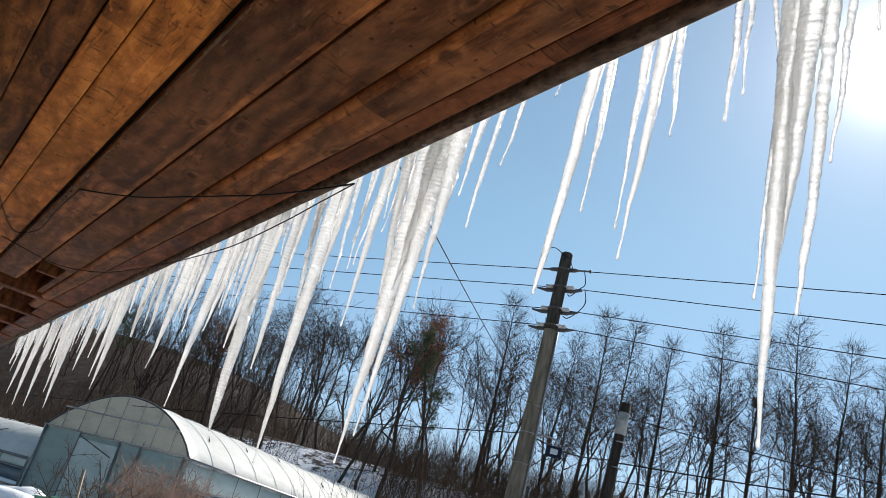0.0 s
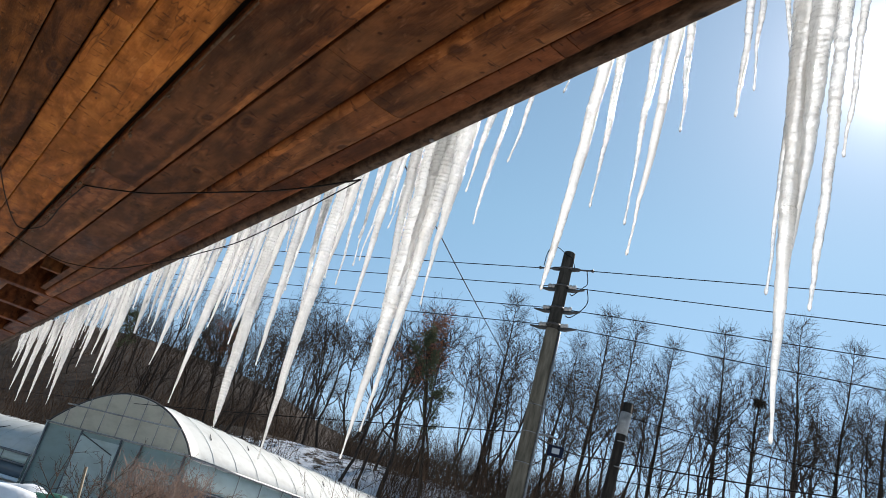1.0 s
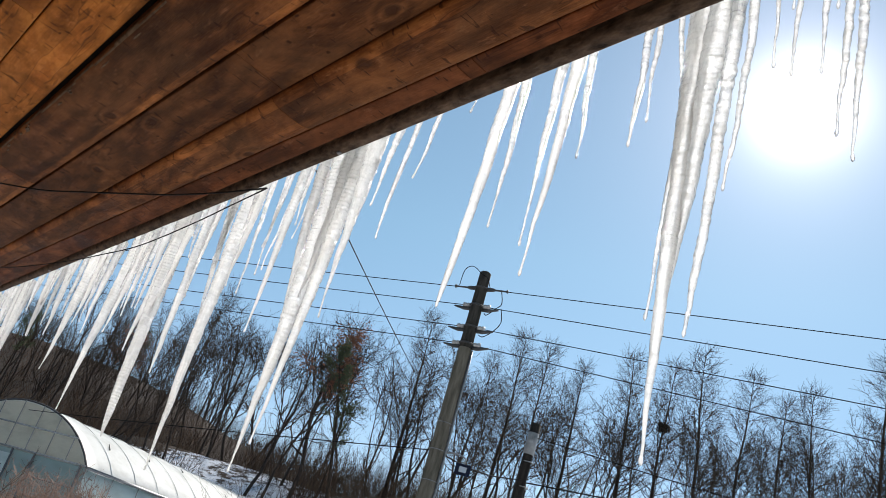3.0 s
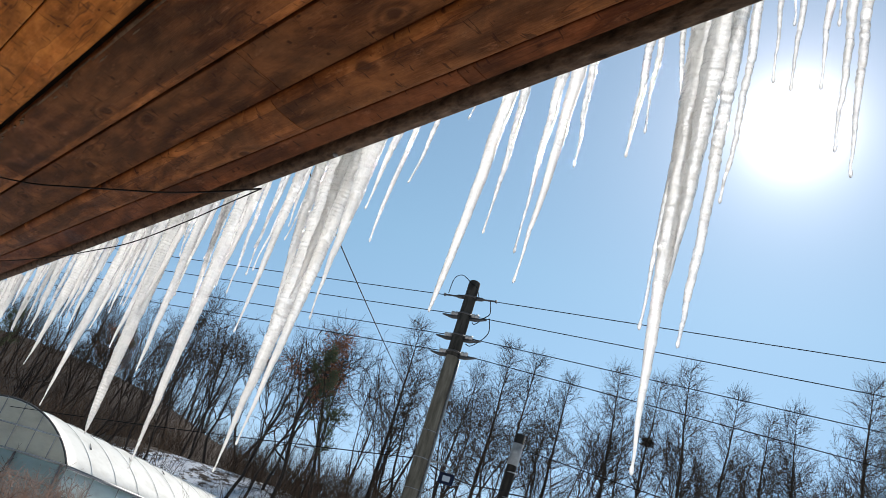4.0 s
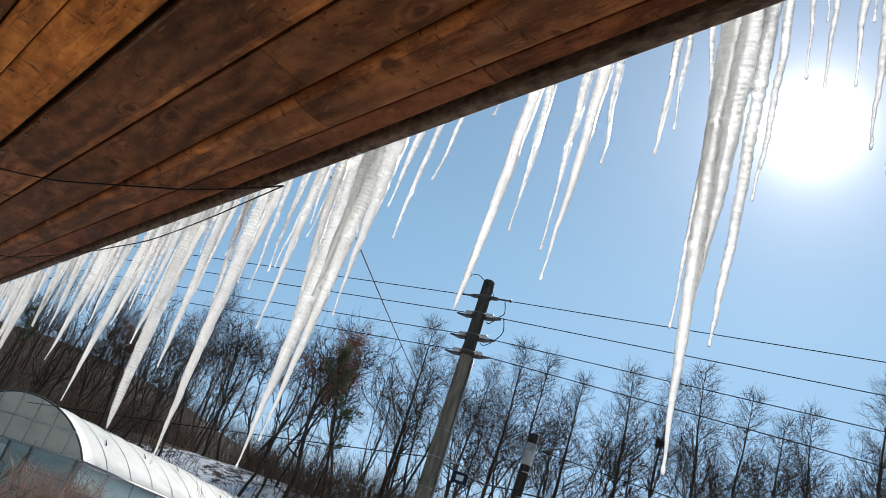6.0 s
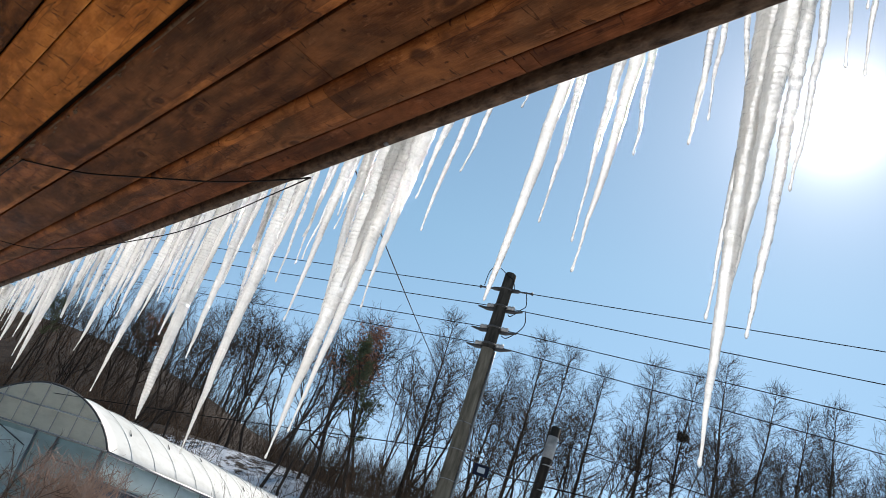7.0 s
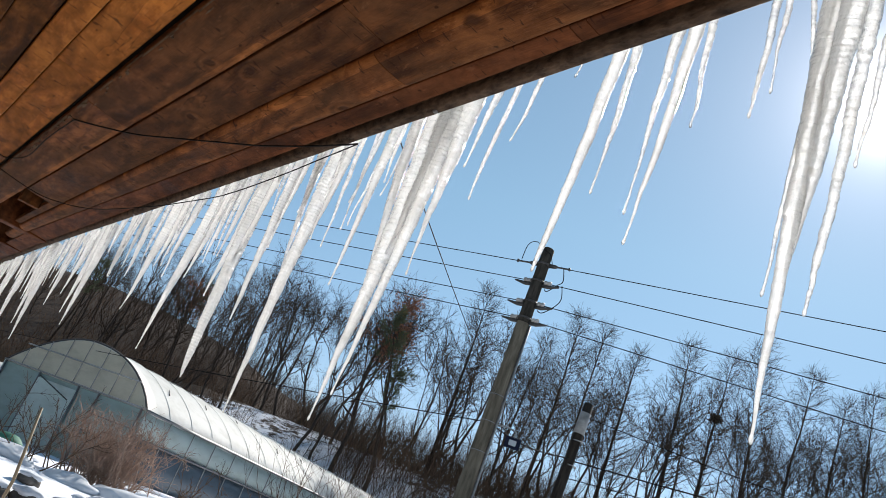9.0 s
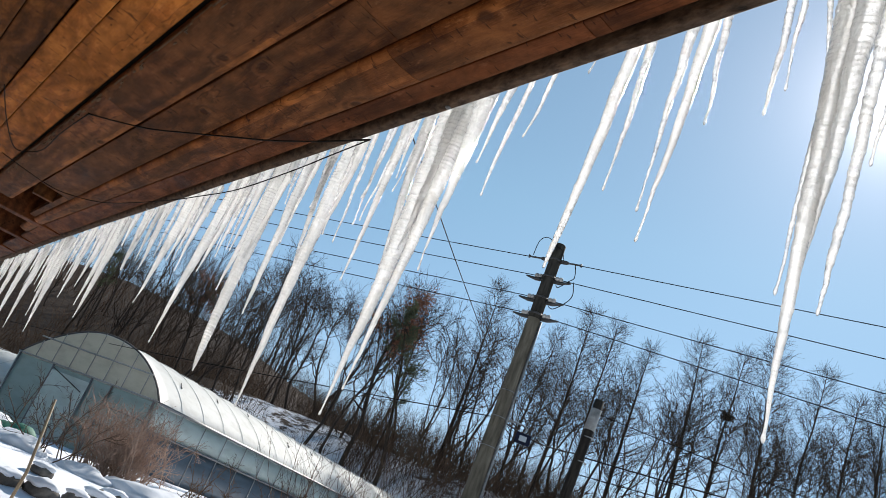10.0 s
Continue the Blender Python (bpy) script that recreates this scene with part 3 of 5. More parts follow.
    part("divider", box_bm((0.375, 4.28, 2.44), (0.470, 4.32, 2.56), 0.003), SOFFIT, s)
    for a, b in ((4.98, 5.57), (5.67, 6.25)):
        part("slat", box_bm((0.30, a, 2.45), (0.335, b, 2.5), 0.003), SOFFIT, s)


build_soffit()


# ---- wires under the eave ----
def smooth_path(pts, steps=6):
    p = [Vector(q) for q in pts]
    out = []
    for i in range(len(p) - 1):
        a, b, c, d = p[max(i - 1, 0)], p[i], p[i + 1], p[min(i + 2, len(p) - 1)]
        for k in range(steps):
            t = k / steps
            out.append(0.5 * ((2 * b) + (c - a) * t + (2 * a - 5 * b + 4 * c - d) * t * t + (3 * b - a - 3 * c + d) * t ** 3))
    out.append(p[-1])
    return out


def wire(name, pts, radius, material, label, category="cable", group="", steps=6, sides=6):
    p = smooth_path(pts, steps)
    ob = tube_ob(name, [(p, [radius] * len(p))], material, None, "", sides)
    return tagged(ob, label, category, group)


wire("eave_wire", ((0.262, 2.84, 2.453), (0.331, 2.715, 2.441), (0.405, 2.57, 2.430), (0.478, 2.39, 2.424), (0.545, 2.225, 2.420), (0.606, 2.075, 2.417), (0.662, 1.90, 2.415), (0.708, 1.72, 2.413)), 0.0023, CABLE, "thin black wire slung under the soffit boards")
wire("edge_wire", ((0.708, 1.72, 2.413), (0.718, 1.93, 2.416), (0.718, 2.16, 2.405), (0.718, 2.53, 2.402), (0.70, 2.82, 2.408), (0.665, 3.15, 2.412), (0.575, 3.62, 2.412), (0.46, 3.84, 2.414), (0.355, 3.90, 2.42), (0.16, 3.88, 2.44)), 0.0018, CABLE, "thin black wire hanging along the eave's edge")
wire("loop_wire", ((0.02, 3.1, 2.468), (0.09, 3.37, 2.44), (0.17, 3.6, 2.42), (0.218, 3.56, 2.42), (0.25, 3.42, 2.425), (0.248, 3.13, 2.435), (0.262, 2.84, 2.453)), 0.0021, CABLE, "loose loop of black wire on the ceiling boards")



# ---- icicles ----
ICE_X, ICE_TOP = 0.770, 2.515
ice_seed = [0]


def icicle(y, tip, radius, root=None, taper=0.75, flat=1.0, out=0.0, ribs=1.0, group="icicles along the eave"):
    """One icicle from the roof's edge down to the height tip; y: where its tip hangs, root: where it grows from."""
    ice_seed[0] += 1
    seed = ice_seed[0]
    rnd = random.Random(seed * 7 + 1)
    root = y if root is None else root
    ribs = ribs * (0.45 + 0.55 * ramp01(y, 1.0, 1.5))
    length = ICE_TOP - tip
    thick = radius > 0.0115
    rings = max(24, int(length / 0.0022))
    sides = 14 if thick else 8
    ph = [rnd.uniform(0, 6.28) for _ in range(6)]
    bow = rnd.uniform(-0.006, 0.006) * length
    verts, faces = [], []
    for i in range(rings + 1):
        s = i / rings
        z = ICE_TOP - s * length
        r = radius * ((1 - s) ** taper * 0.95 + 0.05 * (1 - s))
        # ribs a finger's breadth apart, beads and swellings
        rib = math.sin(z * 640 + ph[0] + 2.2 * noise.noise(Vector((seed * 2.3, z * 24, 1))))
        strong = 0.75 + 0.6 * noise.noise(Vector((seed * 5.1, z * 7, 6)))
        r *= 1 + (0.058 if thick else 0.05) * ribs * strong * rib + 0.07 * noise.noise(Vector((seed * 3.1, z * 22, 0))) + (0.07 if thick else 0.15) * noise.noise(Vector((seed * 1.7, z * 100, 4))) + (0.03 if thick else 0.13) * noise.noise(Vector((seed * 4.3, z * 230, 2)))
        r = max(r, 0.0017)
        left = (1 - s) * length
        if left < 0.011:
            r = 0.0025 * math.sqrt(max(0.02, math.sin(math.pi * min(1.0, left / 0.011) * 0.9 + 0.1)))
        cx = 0.003 * math.sin(s * 5 + ph[2]) * s + 0.0022 * noise.noise(Vector((z * 14, seed, 3)))
        cy = (root - y) * (1 - s) + bow * math.sin(math.pi * s) + 0.0022 * noise.noise(Vector((z * 14, seed, 9))) + 0.0011 * noise.noise(Vector((z * 60, seed, 5)))
        for k in range(sides):
            a = 2 * math.pi * k / sides
            ca, sa = math.cos(a), math.sin(a)
            rr = r * (1 + 0.16 * noise.noise(Vector((ca * 1.3 + seed, sa * 1.3, z * 8))) + (0.05 + 0.04 * ribs) * noise.noise(Vector((ca * 2.5 + seed, sa * 2.5, z * 85))))
            verts.append((ICE_X + out + cx + rr * ca, y + cy + rr * sa * flat, z))
    for i in range(rings):
        for k in range(sides):
            k2 = (k + 1) % sides
            faces.append((i * sides + k, (i + 1) * sides + k, (i + 1) * sides + k2, i * sides + k2))
    faces.append(tuple(range(sides)))
    faces.append(tuple(rings * sides + k for k in range(sides))[::-1])
    size = "thick" if radius > 0.0175 else "slender" if radius > 0.0085 else "thin"
    ob = mesh_ob("icicle", verts, faces, (ICE if ribs > 0.6 else ICE_SMOOTH) if radius > 0.0115 else ICE_CLEAR, smooth=True)
    return tagged(ob, f"{size} rippled translucent white icicle hanging from the roof edge", "icicle", group)


def build_icicles():
    # the great one, grown together from two, and its companions
    icicle(0.563, 1.815, 0.0195, 0.588, 0.74, 1.05)
    icicle(0.572, 2.03, 0.0200, 0.557, 0.6, 1.1, 0.004)
    icicle(0.588, 1.990, 0.0073, 0.592, 0.5, 1.0, -0.004)
    icicle(0.536, 1.967, 0.0112, 0.533, 0.45, 1.0, 0.004)
    icicle(0.510, 2.156, 0.0073, 0.506, 0.5)
    # beyond the great one, towards the sun
    icicle(0.466, 2.330, 0.0048, 0.474)
    icicle(0.450, 2.420, 0.0024, 0.455)
    icicle(0.440, 2.305, 0.0058, 0.439, 0.6)
    icicle(0.404, 2.300, 0.0086, 0.401, 0.85)
    icicle(0.390, 2.390, 0.0034, 0.388)
    icicle(0.377, 2.197, 0.0086, 0.377, 0.7)
    icicle(0.356, 2.158, 0.0079, 0.356, 0.55)
    # the spaced ones before it
    icicle(0.603, 2.332, 0.0052, 0.628, 0.5)
    icicle(0.655, 2.307, 0.0059, 0.664)
    icicle(0.676, 2.269, 0.0069, 0.682, 0.5)
    icicle(0.776, 2.278, 0.0073, 0.794, 0.66)
    icicle(0.833, 2.085, 0.0122, 0.823, 0.83)
    icicle(0.856, 2.142, 0.0101, 0.859, 0.95)
    icicle(0.935, 2.187, 0.0084, 0.945)
    icicle(1.012, 2.054, 0.0122, 0.979, 0.42)
    icicle(1.078, 2.460, 0.0031)
    icicle(1.203, 2.347, 0.0052, 1.176, 0.5)
    icicle(1.267, 2.227, 0.0060, 1.246, 0.4)
    icicle(1.332, 2.316, 0.0090, 1.304, 0.8)
    icicle(1.377, 2.070, 0.0218, 1.388, 1.1)
    # the broad bundle
    icicle(1.505, 1.756, 0.0330, 1.490, 0.93, 1.1)
    icicle(1.461, 1.812, 0.0200, 1.432, 0.78)
    icicle(1.470, 2.120, 0.0240, 1.455, 0.9, 1.2, -0.006)
    icicle(1.515, 2.080, 0.0150, 1.582, 0.6, 1.0, -0.010)
    icicle(1.549, 2.219, 0.0066, 1.582, 0.6)
    icicle(1.617, 2.287, 0.0062, 1.601)
    icicle(1.678, 2.062, 0.0130, 1.680, 0.7)
    icicle(1.739, 2.212, 0.0062, 1.772, 0.6)
    icicle(1.715, 2.222, 0.0060, 1.694, 0.6)
    icicle(1.809, 2.173, 0.0072, 1.844, 0.6)
    icicle(1.760, 2.290, 0.0055, 1.748, 0.6)
    icicle(1.640, 2.330, 0.0058, 1.650, 0.6)
    icicle(1.919, 1.739, 0.0238, 1.944, 0.72)
    icicle(1.880, 2.200, 0.0130, 1.890, 0.8)
    icicle(1.971, 2.101, 0.0102, 2.070, 0.5)
    icicle(2.005, 2.246, 0.0088, 2.048, 0.6)
    icicle(2.040, 2.300, 0.0080, 2.030)
    icicle(2.151, 1.984, 0.0160, 2.186, 0.55)
    icicle(2.294, 1.810, 0.0260, 2.380, 0.45)
    icicle(2.422, 2.062, 0.0155, 2.405, 0.6)
    icicle(2.330, 2.130, 0.0120, 2.300, 0.7)
    icicle(2.480, 2.200, 0.0130, 2.500, 0.7)
    icicle(2.600, 2.190, 0.0120, 2.590, 0.7)
    icicle(2.690, 2.140, 0.0150, 2.650, 0.7)
    icicle(2.810, 1.886, 0.0250, 2.725, 0.85)
    icicle(2.950, 2.160, 0.0150, 2.930, 0.8)
    icicle(3.100, 2.210, 0.0140, 3.080, 0.7)
    icicle(3.232, 2.038, 0.0250, 3.165, 0.9)
    icicle(3.419, 2.187, 0.0150, 3.482, 0.6)
    icicle(3.560, 2.260, 0.0120, 3.580, 0.7)
    icicle(3.686, 2.203, 0.0180, 3.748, 0.6)
    icicle(4.064, 1.980, 0.0266, 4.110, 0.8, 1.2)
    icicle(4.200, 2.046, 0.0182, 4.220)
    icicle(4.400, 2.150, 0.0168)
    icicle(4.664, 2.098, 0.0196, 4.700)
    icicle(5.084, 1.902, 0.0280, 5.240, 0.8)
    icicle(5.299, 2.002, 0.0196, 5.350)
    icicle(5.453, 2.161, 0.0168)
    icicle(5.818, 1.923, 0.0224, 5.880)
    icicle(6.334, 1.937, 0.0252, 6.400)
    icicle(6.827, 2.028, 0.0224, 6.880)
    # smaller ones crowd between them
    rnd = random.Random(11)
    y = 1.84
    while y < 7.6:
        y += rnd.uniform(0.03, 0.085) * (1 + y * 0.10)
        icicle(y, rnd.uniform(2.19, 2.42), rnd.uniform(0.0045, 0.0095) * (1 + 0.07 * y), y + rnd.uniform(0.0, 0.03), 0.65, 1.0, rnd.uniform(-0.012, 0.012))
    y = -0.2
    while y < 0.25:
        y += rnd.uniform(0.03, 0.07)
        icicle(y, rnd.uniform(2.15, 2.38), rnd.uniform(0.005, 0.009))


build_icicles()


# ---- utility poles and lines ----
def build_poles():
    line_way = Vector((-0.47, 0.883, 0)).normalized()
    px, py = 7.21, 8.88
    gz = ground_z(px, py)
    pole = empty("utility_pole", (0, 0, 0), "tall weathered concrete utility pole with insulators", "utility pole", "poles")
    top = 6.42
    hs = np.linspace(gz - 0.4, top, 14)
    tube_ob("shaft", [([(px, py, z) for z in hs] + [(px, py, top + 0.012)], [0.083 + 0.0083 * (top - z) for z in hs] + [0.07])], CONCRETE, pole, "", 20)
    side = Vector((line_way.y, -line_way.x, 0))
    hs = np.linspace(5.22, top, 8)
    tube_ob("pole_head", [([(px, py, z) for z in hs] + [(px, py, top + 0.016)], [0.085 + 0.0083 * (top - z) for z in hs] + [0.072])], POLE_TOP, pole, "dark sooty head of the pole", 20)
    for i, z in enumerate((6.17, 5.89, 5.55, 5.29)):
        r = 0.083 + 0.0083 * (top - z)
        ring = [(px + (r + 0.008) * math.cos(a), py + (r + 0.008) * math.sin(a), z) for a in np.linspace(0, 2 * math.pi, 25)]
        tube_ob("band", [(ring, [0.014] * 25)], IRON, pole, "", 6)
        for sgn in (1, -1):
            c = Vector((px, py, z))
            w = line_way * sgn
            if i == 0:
                tube_ob("clamp", [([c + w * r, c + w * (r + 0.1), c + w * (r + 0.14), c + w * (r + 0.3), c + w * (r + 0.33)], [0.035, 0.03, 0.014, 0.014, 0.03])], IRON, pole, "", 8)
            else:
                ins = tube_ob("insulator", [([c + w * (r + 0.01), c + w * (r + 0.03), c + w * (r + 0.055), c + w * (r + 0.07), c + w * (r + 0.085), c + w * (r + 0.12), c + w * (r + 0.13)], [0.016, 0.034, 0.036, 0.022, 0.036, 0.034, 0.016])], PORCELAIN, pole, "", 10)
                tube_ob("bracket", [([c + w * (r - 0.02) - Vector((0, 0, 0.05)), c + w * (r + 0.1) - Vector((0, 0, 0.055)), c + w * (r + 0.26) - Vector((0, 0, 0.03))], [0.03, 0.028, 0.012])], IRON, ins, "", 6)
    for z in (4.10, 3.72, 3.3):
        r = 0.083 + 0.0083 * (top - z)
        ring = [(px + (r + 0.006) * math.cos(a), py + (r + 0.006) * math.sin(a), z) for a in np.linspace(0, 2 * math.pi, 25)]
        tube_ob("band", [(ring, [0.006] * 25)], STEEL, pole, "", 6)
    # conduit down the shaft
    tube_ob("conduit", [([Vector((px, py, z)) - line_way * (0.10 + 0.0083 * (top - z)) + side * 0.01 for z in np.linspace(gz - 0.2, 5.2, 8)], [0.018] * 8)], STEEL, pole, "", 8)
    # jumper loops beside the top
    for z0, z1, drop, out in ((6.17, 5.89, 0.30, 0.34), (5.89, 5.55, 0.26, 0.40)):
        w = -line_way
        pts = smooth_path([Vector((px, py, z0)) + w * (out - 0.02), Vector((px, py, z0 - 0.2)) + w * (out + 0.03), Vector((px, py, z1 + 0.0)) + w * out * 0.9, Vector((px, py, z1 - 0.12)) + w * out * 0.55, Vector((px, py, z1 - 0.1)) + w * 0.14])
        tube_ob("jumper", [(pts, [0.007] * len(pts))], CABLE, pole, "", 5)
    pts = smooth_path([Vector((px, py, 6.2)) + line_way * 0.36, Vector((px, py, 6.45)) + line_way * 0.34, Vector((px, py, 6.5)) + line_way * 0.2 - side * 0.05, Vector((px, py, 6.36)) - side * 0.1, Vector((px, py, 6.3)) - side * 0.1 - line_way * 0.1, Vector((px, py, 6.17)) - line_way * 0.14])
    tube_ob("jumper", [(pts, [0.006] * len(pts))], CABLE, pole, "", 5)
    # the four lines, slightly slack, both ways
    for z, sag, fall in ((6.17, 0.12, 0.006), (5.89, 0.12, 0.034), (5.55, 0.12, 0.053), (5.29, 0.12, 0.082)):
        for sgn in (1, -1):
            pts = []
            for k in range(25):
                d = 0.22 + 44.0 * k / 24
                s = d / 44.2
                low = fall * min(d, 14.0) if sgn < 0 else 0.0
                pts.append(Vector((px, py, z - low - sag * 4 * s * (1 - s) * 0.6)) + line_way * sgn * d)
            tube = tube_ob("power_line", [(pts, [0.0065] * len(pts))], CABLE, None, "", 5)
            tagged(tube, "thin black overhead line strung from the pole", "cable", "overhead lines")
    # service drop to the roof, and a thin telephone line
    drop_pts = [Vector((px, py, 4.10)).lerp(Vector((0.62, 2.08, 2.99)), s) - Vector((0, 0, 0.22 * s * (1 - s))) for s in np.linspace(0.012, 1, 24)]
    tagged(tube_ob("service_drop", [(drop_pts, [0.0032] * 24)], CABLE, None, "", 5), "thin service line running from pole to roof", "cable", "overhead lines")
    far_pts = [Vector((px, py, 3.72)).lerp(Vector((3.2, 36.0, 3.75)), s) - Vector((0, 0, 0.5 * s * (1 - s))) for s in np.linspace(0.004, 1, 24)]
    tagged(tube_ob("telephone_line", [(far_pts, [0.008] * 24)], CABLE, None, "", 5), "thin black line strung low behind the icicles", "cable", "overhead lines")

    # floodlight on a bracket
    lamp = empty("floodlight", (0, 0, 0), "small black floodlight on a pole bracket", "floodlight")
    c = Vector((7.46, 8.56, 3.55))
    facing = Vector((-0.62, -0.72, -0.12)).normalized()
    m = Matrix.Translation(c) @ facing.to_track_quat("-Y", "Z").to_matrix().to_4x4()
    housing = part("housing", box_bm((-0.105, -0.03, -0.075), (0.105, 0.04, 0.075), 0.012, None, m), LAMP_BODY, lamp)
    part("glass", box_bm((-0.05, -0.036, -0.036), (0.05, -0.031, 0.036), 0.0, None, m), LAMP_GLASS, housing, "pale front glass")
    for k in range(7):
        x = -0.09 + 0.03 * k
        part("fin", box_bm((x - 0.004, 0.04, -0.07), (x + 0.004, 0.065, 0.07), 0.0, None, m), LAMP_BODY, housing)
    tube_ob("bracket", [(smooth_path([(px + 0.1, py - 0.05, 3.72), (7.38, 8.7, 3.74), (7.46, 8.56, 3.70), (7.46, 8.56, 3.63)]), [0.014] * 19)], STEEL, lamp, "", 6)

    stay = smooth_path([(px + 0.0, py - 0.09, 4.10), (px + 0.09, py - 0.12, 3.9), (7.40, 8.68, 3.76)], 6)
    tagged(tube_ob("lamp_cable", [(stay, [0.006] * len(stay))], STEEL, None, "", 5), "pale cable running down the pole to the floodlight", "cable", "overhead lines")

    # the shorter pole
    bx, by = polar(45.2, 13.5)
    gz2 = ground_z(bx, by)
    p2 = empty("short_pole", (0, 0, 0), "shorter dark wooden pole with a pale sleeve near its top", "utility pole", "poles")
    hs = np.linspace(gz2 - 0.4, 4.94, 10)
    tube_ob("shaft", [([(bx + 0.03 * (z - 4.94), by - 0.03 * (z - 4.94), z) for z in hs], [0.078 + 0.006 * (4.94 - z) for z in hs])], POLE_DARK, p2, "", 16)
    tube_ob("sleeve", [([Vector((bx + 0.03 * (z - 4.94), by - 0.03 * (z - 4.94), z)) for z in (4.42, 4.425, 4.60, 4.775, 4.78)], [0.084, 0.090, 0.089, 0.088, 0.082])], METER, p2, "pale grey sleeve", 16)
    for z in (4.3, 3.9):
        ring = [(bx + 0.09 * math.cos(a), by + 0.09 * math.sin(a), z) for a in np.linspace(0, 2 * math.pi, 21)]
        tube_ob("band", [(ring, [0.009] * 21)], STEEL, p2, "", 6)
    ends = (
        ((bx, by, 4.72), (10.5, 5.75, 4.12), (11.6, 1.0, 3.7), 0.008),
        ((bx, by, 3.98), (10.3, 6.15, 3.88), (11.4, 1.0, 3.9), 0.011),
        ((bx, by, 3.7), (10.35, 6.0, 3.66), (11.5, 1.0, 3.7), 0.007),
    )
    for a, b, c, r in ends:
        pts = smooth_path([a, b, c, Vector(c) + (Vector(c) - Vector(b)) * 4], 10)
        tagged(tube_ob("low_cable", [(pts, [r] * len(pts))], CABLE, None, "", 5), "black cable running low from the shorter pole", "cable", "overhead lines")
    link = smooth_path([(px + 0.09, py, 3.70), (8.3, 9.1, 3.74), (bx - 0.05, by, 4.0)], 8)
    tagged(tube_ob("link_cable", [(link, [0.011] * len(link))], CABLE, None, "", 5), "black cable between the two poles", "cable", "overhead lines")


build_poles()



# ---- greenhouses ----
def build_greenhouse(origin, along, width, length, wall_z, rise, gable_label, hoops=24, front=True):
    """A tunnel greenhouse: origin is the near wall's foot at the gable, along its axis."""
    g = empty("greenhouse", (0, 0, 0), "tunnel greenhouse of white film on steel hoops, snow on its eaves", "greenhouse", "greenhouses")
    ax = Vector((along[0], along[1], 0)).normalized()
    acr = Vector((-ax.y, ax.x, 0))
    o = Vector(origin)

    def at(u, v, z):
        q = o + ax * u + acr * v
        return Vector((q.x, q.y, z))

    z0 = o.z

    def arch(s):  # s in 0..1 across, height over the wall top
        e = abs(2 * s - 1)
        return rise * ((1 - e ** 2.3) ** 0.85 if s < 0.5 else (1 - e ** 1.75) ** 0.95)

    na, nu = 24, int(length / 0.5)
    # roof film, sagging a little between the hoops
    def skin(offset):
        vs = []
        for i in range(nu + 1):
            u = length * i / nu
            for k in range(na + 1):
                s = k / na
                sag = 0.02 * (i % 2)
                vs.append(at(u, width * s, z0 + wall_z + arch(s) - sag + offset + 0.02 * noise.noise(Vector((u * 0.8, s * 6, 2)))))
        return vs
    top, low = skin(0.0), skin(-0.03)
    n = na + 1
    F = [(i * n + k, i * n + k + 1, (i + 1) * n + k + 1, (i + 1) * n + k) for i in range(nu) for k in range(na)]
    m = len(top)
    F += [tuple(reversed([q + m for q in f])) for f in F]
    for i in range(nu):
        for k in (0, na):
            F.append((i * n + k, (i + 1) * n + k, (i + 1) * n + k + m, i * n + k + m))
    for k in range(na):
        for i in (0, nu):
            F.append((i * n + k, i * n + k + 1, i * n + k + 1 + m, i * n + k + m))
    mesh_ob("roof_film", top + low, F, FILM_ROOF, g, "taut white plastic film with dark seams", smooth=True)
    for i in range(hoops):
        u = length * i / (hoops - 1)
        pts = [at(u, width * k / na, z0 + wall_z + arch(k / na) + 0.012) for k in range(na + 1)]
        tube_ob("hoop", [(pts, [0.006 if i else 0.026] * len(pts))], STRAP if i else IRON, g)
    # side wall: upper film, a rail, lower roll-up film
    for name, mat, a, b in (("wall_film", FILM_WALL, 0.62, 1.0), ("vent_film", FILM_DARK, 0.04, 0.60)):
        vs = []
        cols = int(length / 0.6)
        for i in range(cols + 1):
            u = length * i / cols
            w = 0.02 * noise.noise(Vector((u * 1.3, 0, 5)))
            vs += [at(u, w, z0 + wall_z * a), at(u, w * 2, z0 + wall_z * (a + b) / 2), at(u, w, z0 + wall_z * b), at(u, w + 0.03, z0 + wall_z * b), at(u, w * 2 + 0.03, z0 + wall_z * (a + b) / 2), at(u, w + 0.03, z0 + wall_z * a)]
        fs = [(i * 6 + k, (i + 1) * 6 + k, (i + 1) * 6 + (k + 1) % 6, i * 6 + (k + 1) % 6) for i in range(cols) for k in range(6)]
        mesh_ob(name, vs, fs, mat, g, smooth=True)
    for zz, r in ((0.61, 0.03), (0.03, 0.05), (1.0, 0.035)):
        pts = [at(u, -0.03, z0 + wall_z * zz) for u in np.linspace(0, length, 12)]
        tube_ob("rail", [(pts, [r] * len(pts))], STEEL if zz > 0.5 else SNOW, g)
    for i in range(int(length / 1.0) + 1):
        tube_ob("wall_post", [([at(i * 1.0, -0.02, z0 - 0.3), at(i * 1.0, -0.02, z0 + wall_z)], [0.012, 0.012])], PIPE, g)
    # far side wall and far gable close it
    q = [at(0, width, z0 - 0.3), at(length, width, z0 - 0.3), at(length, width, z0 + wall_z), at(0, width, z0 + wall_z)]
    mesh_ob("back_wall_film", q + [p + acr * 0.03 for p in q], [(0, 1, 2, 3), (7, 6, 5, 4), (0, 4, 5, 1), (1, 5, 6, 2), (2, 6, 7, 3), (3, 7, 4, 0)], FILM_WALL, g)
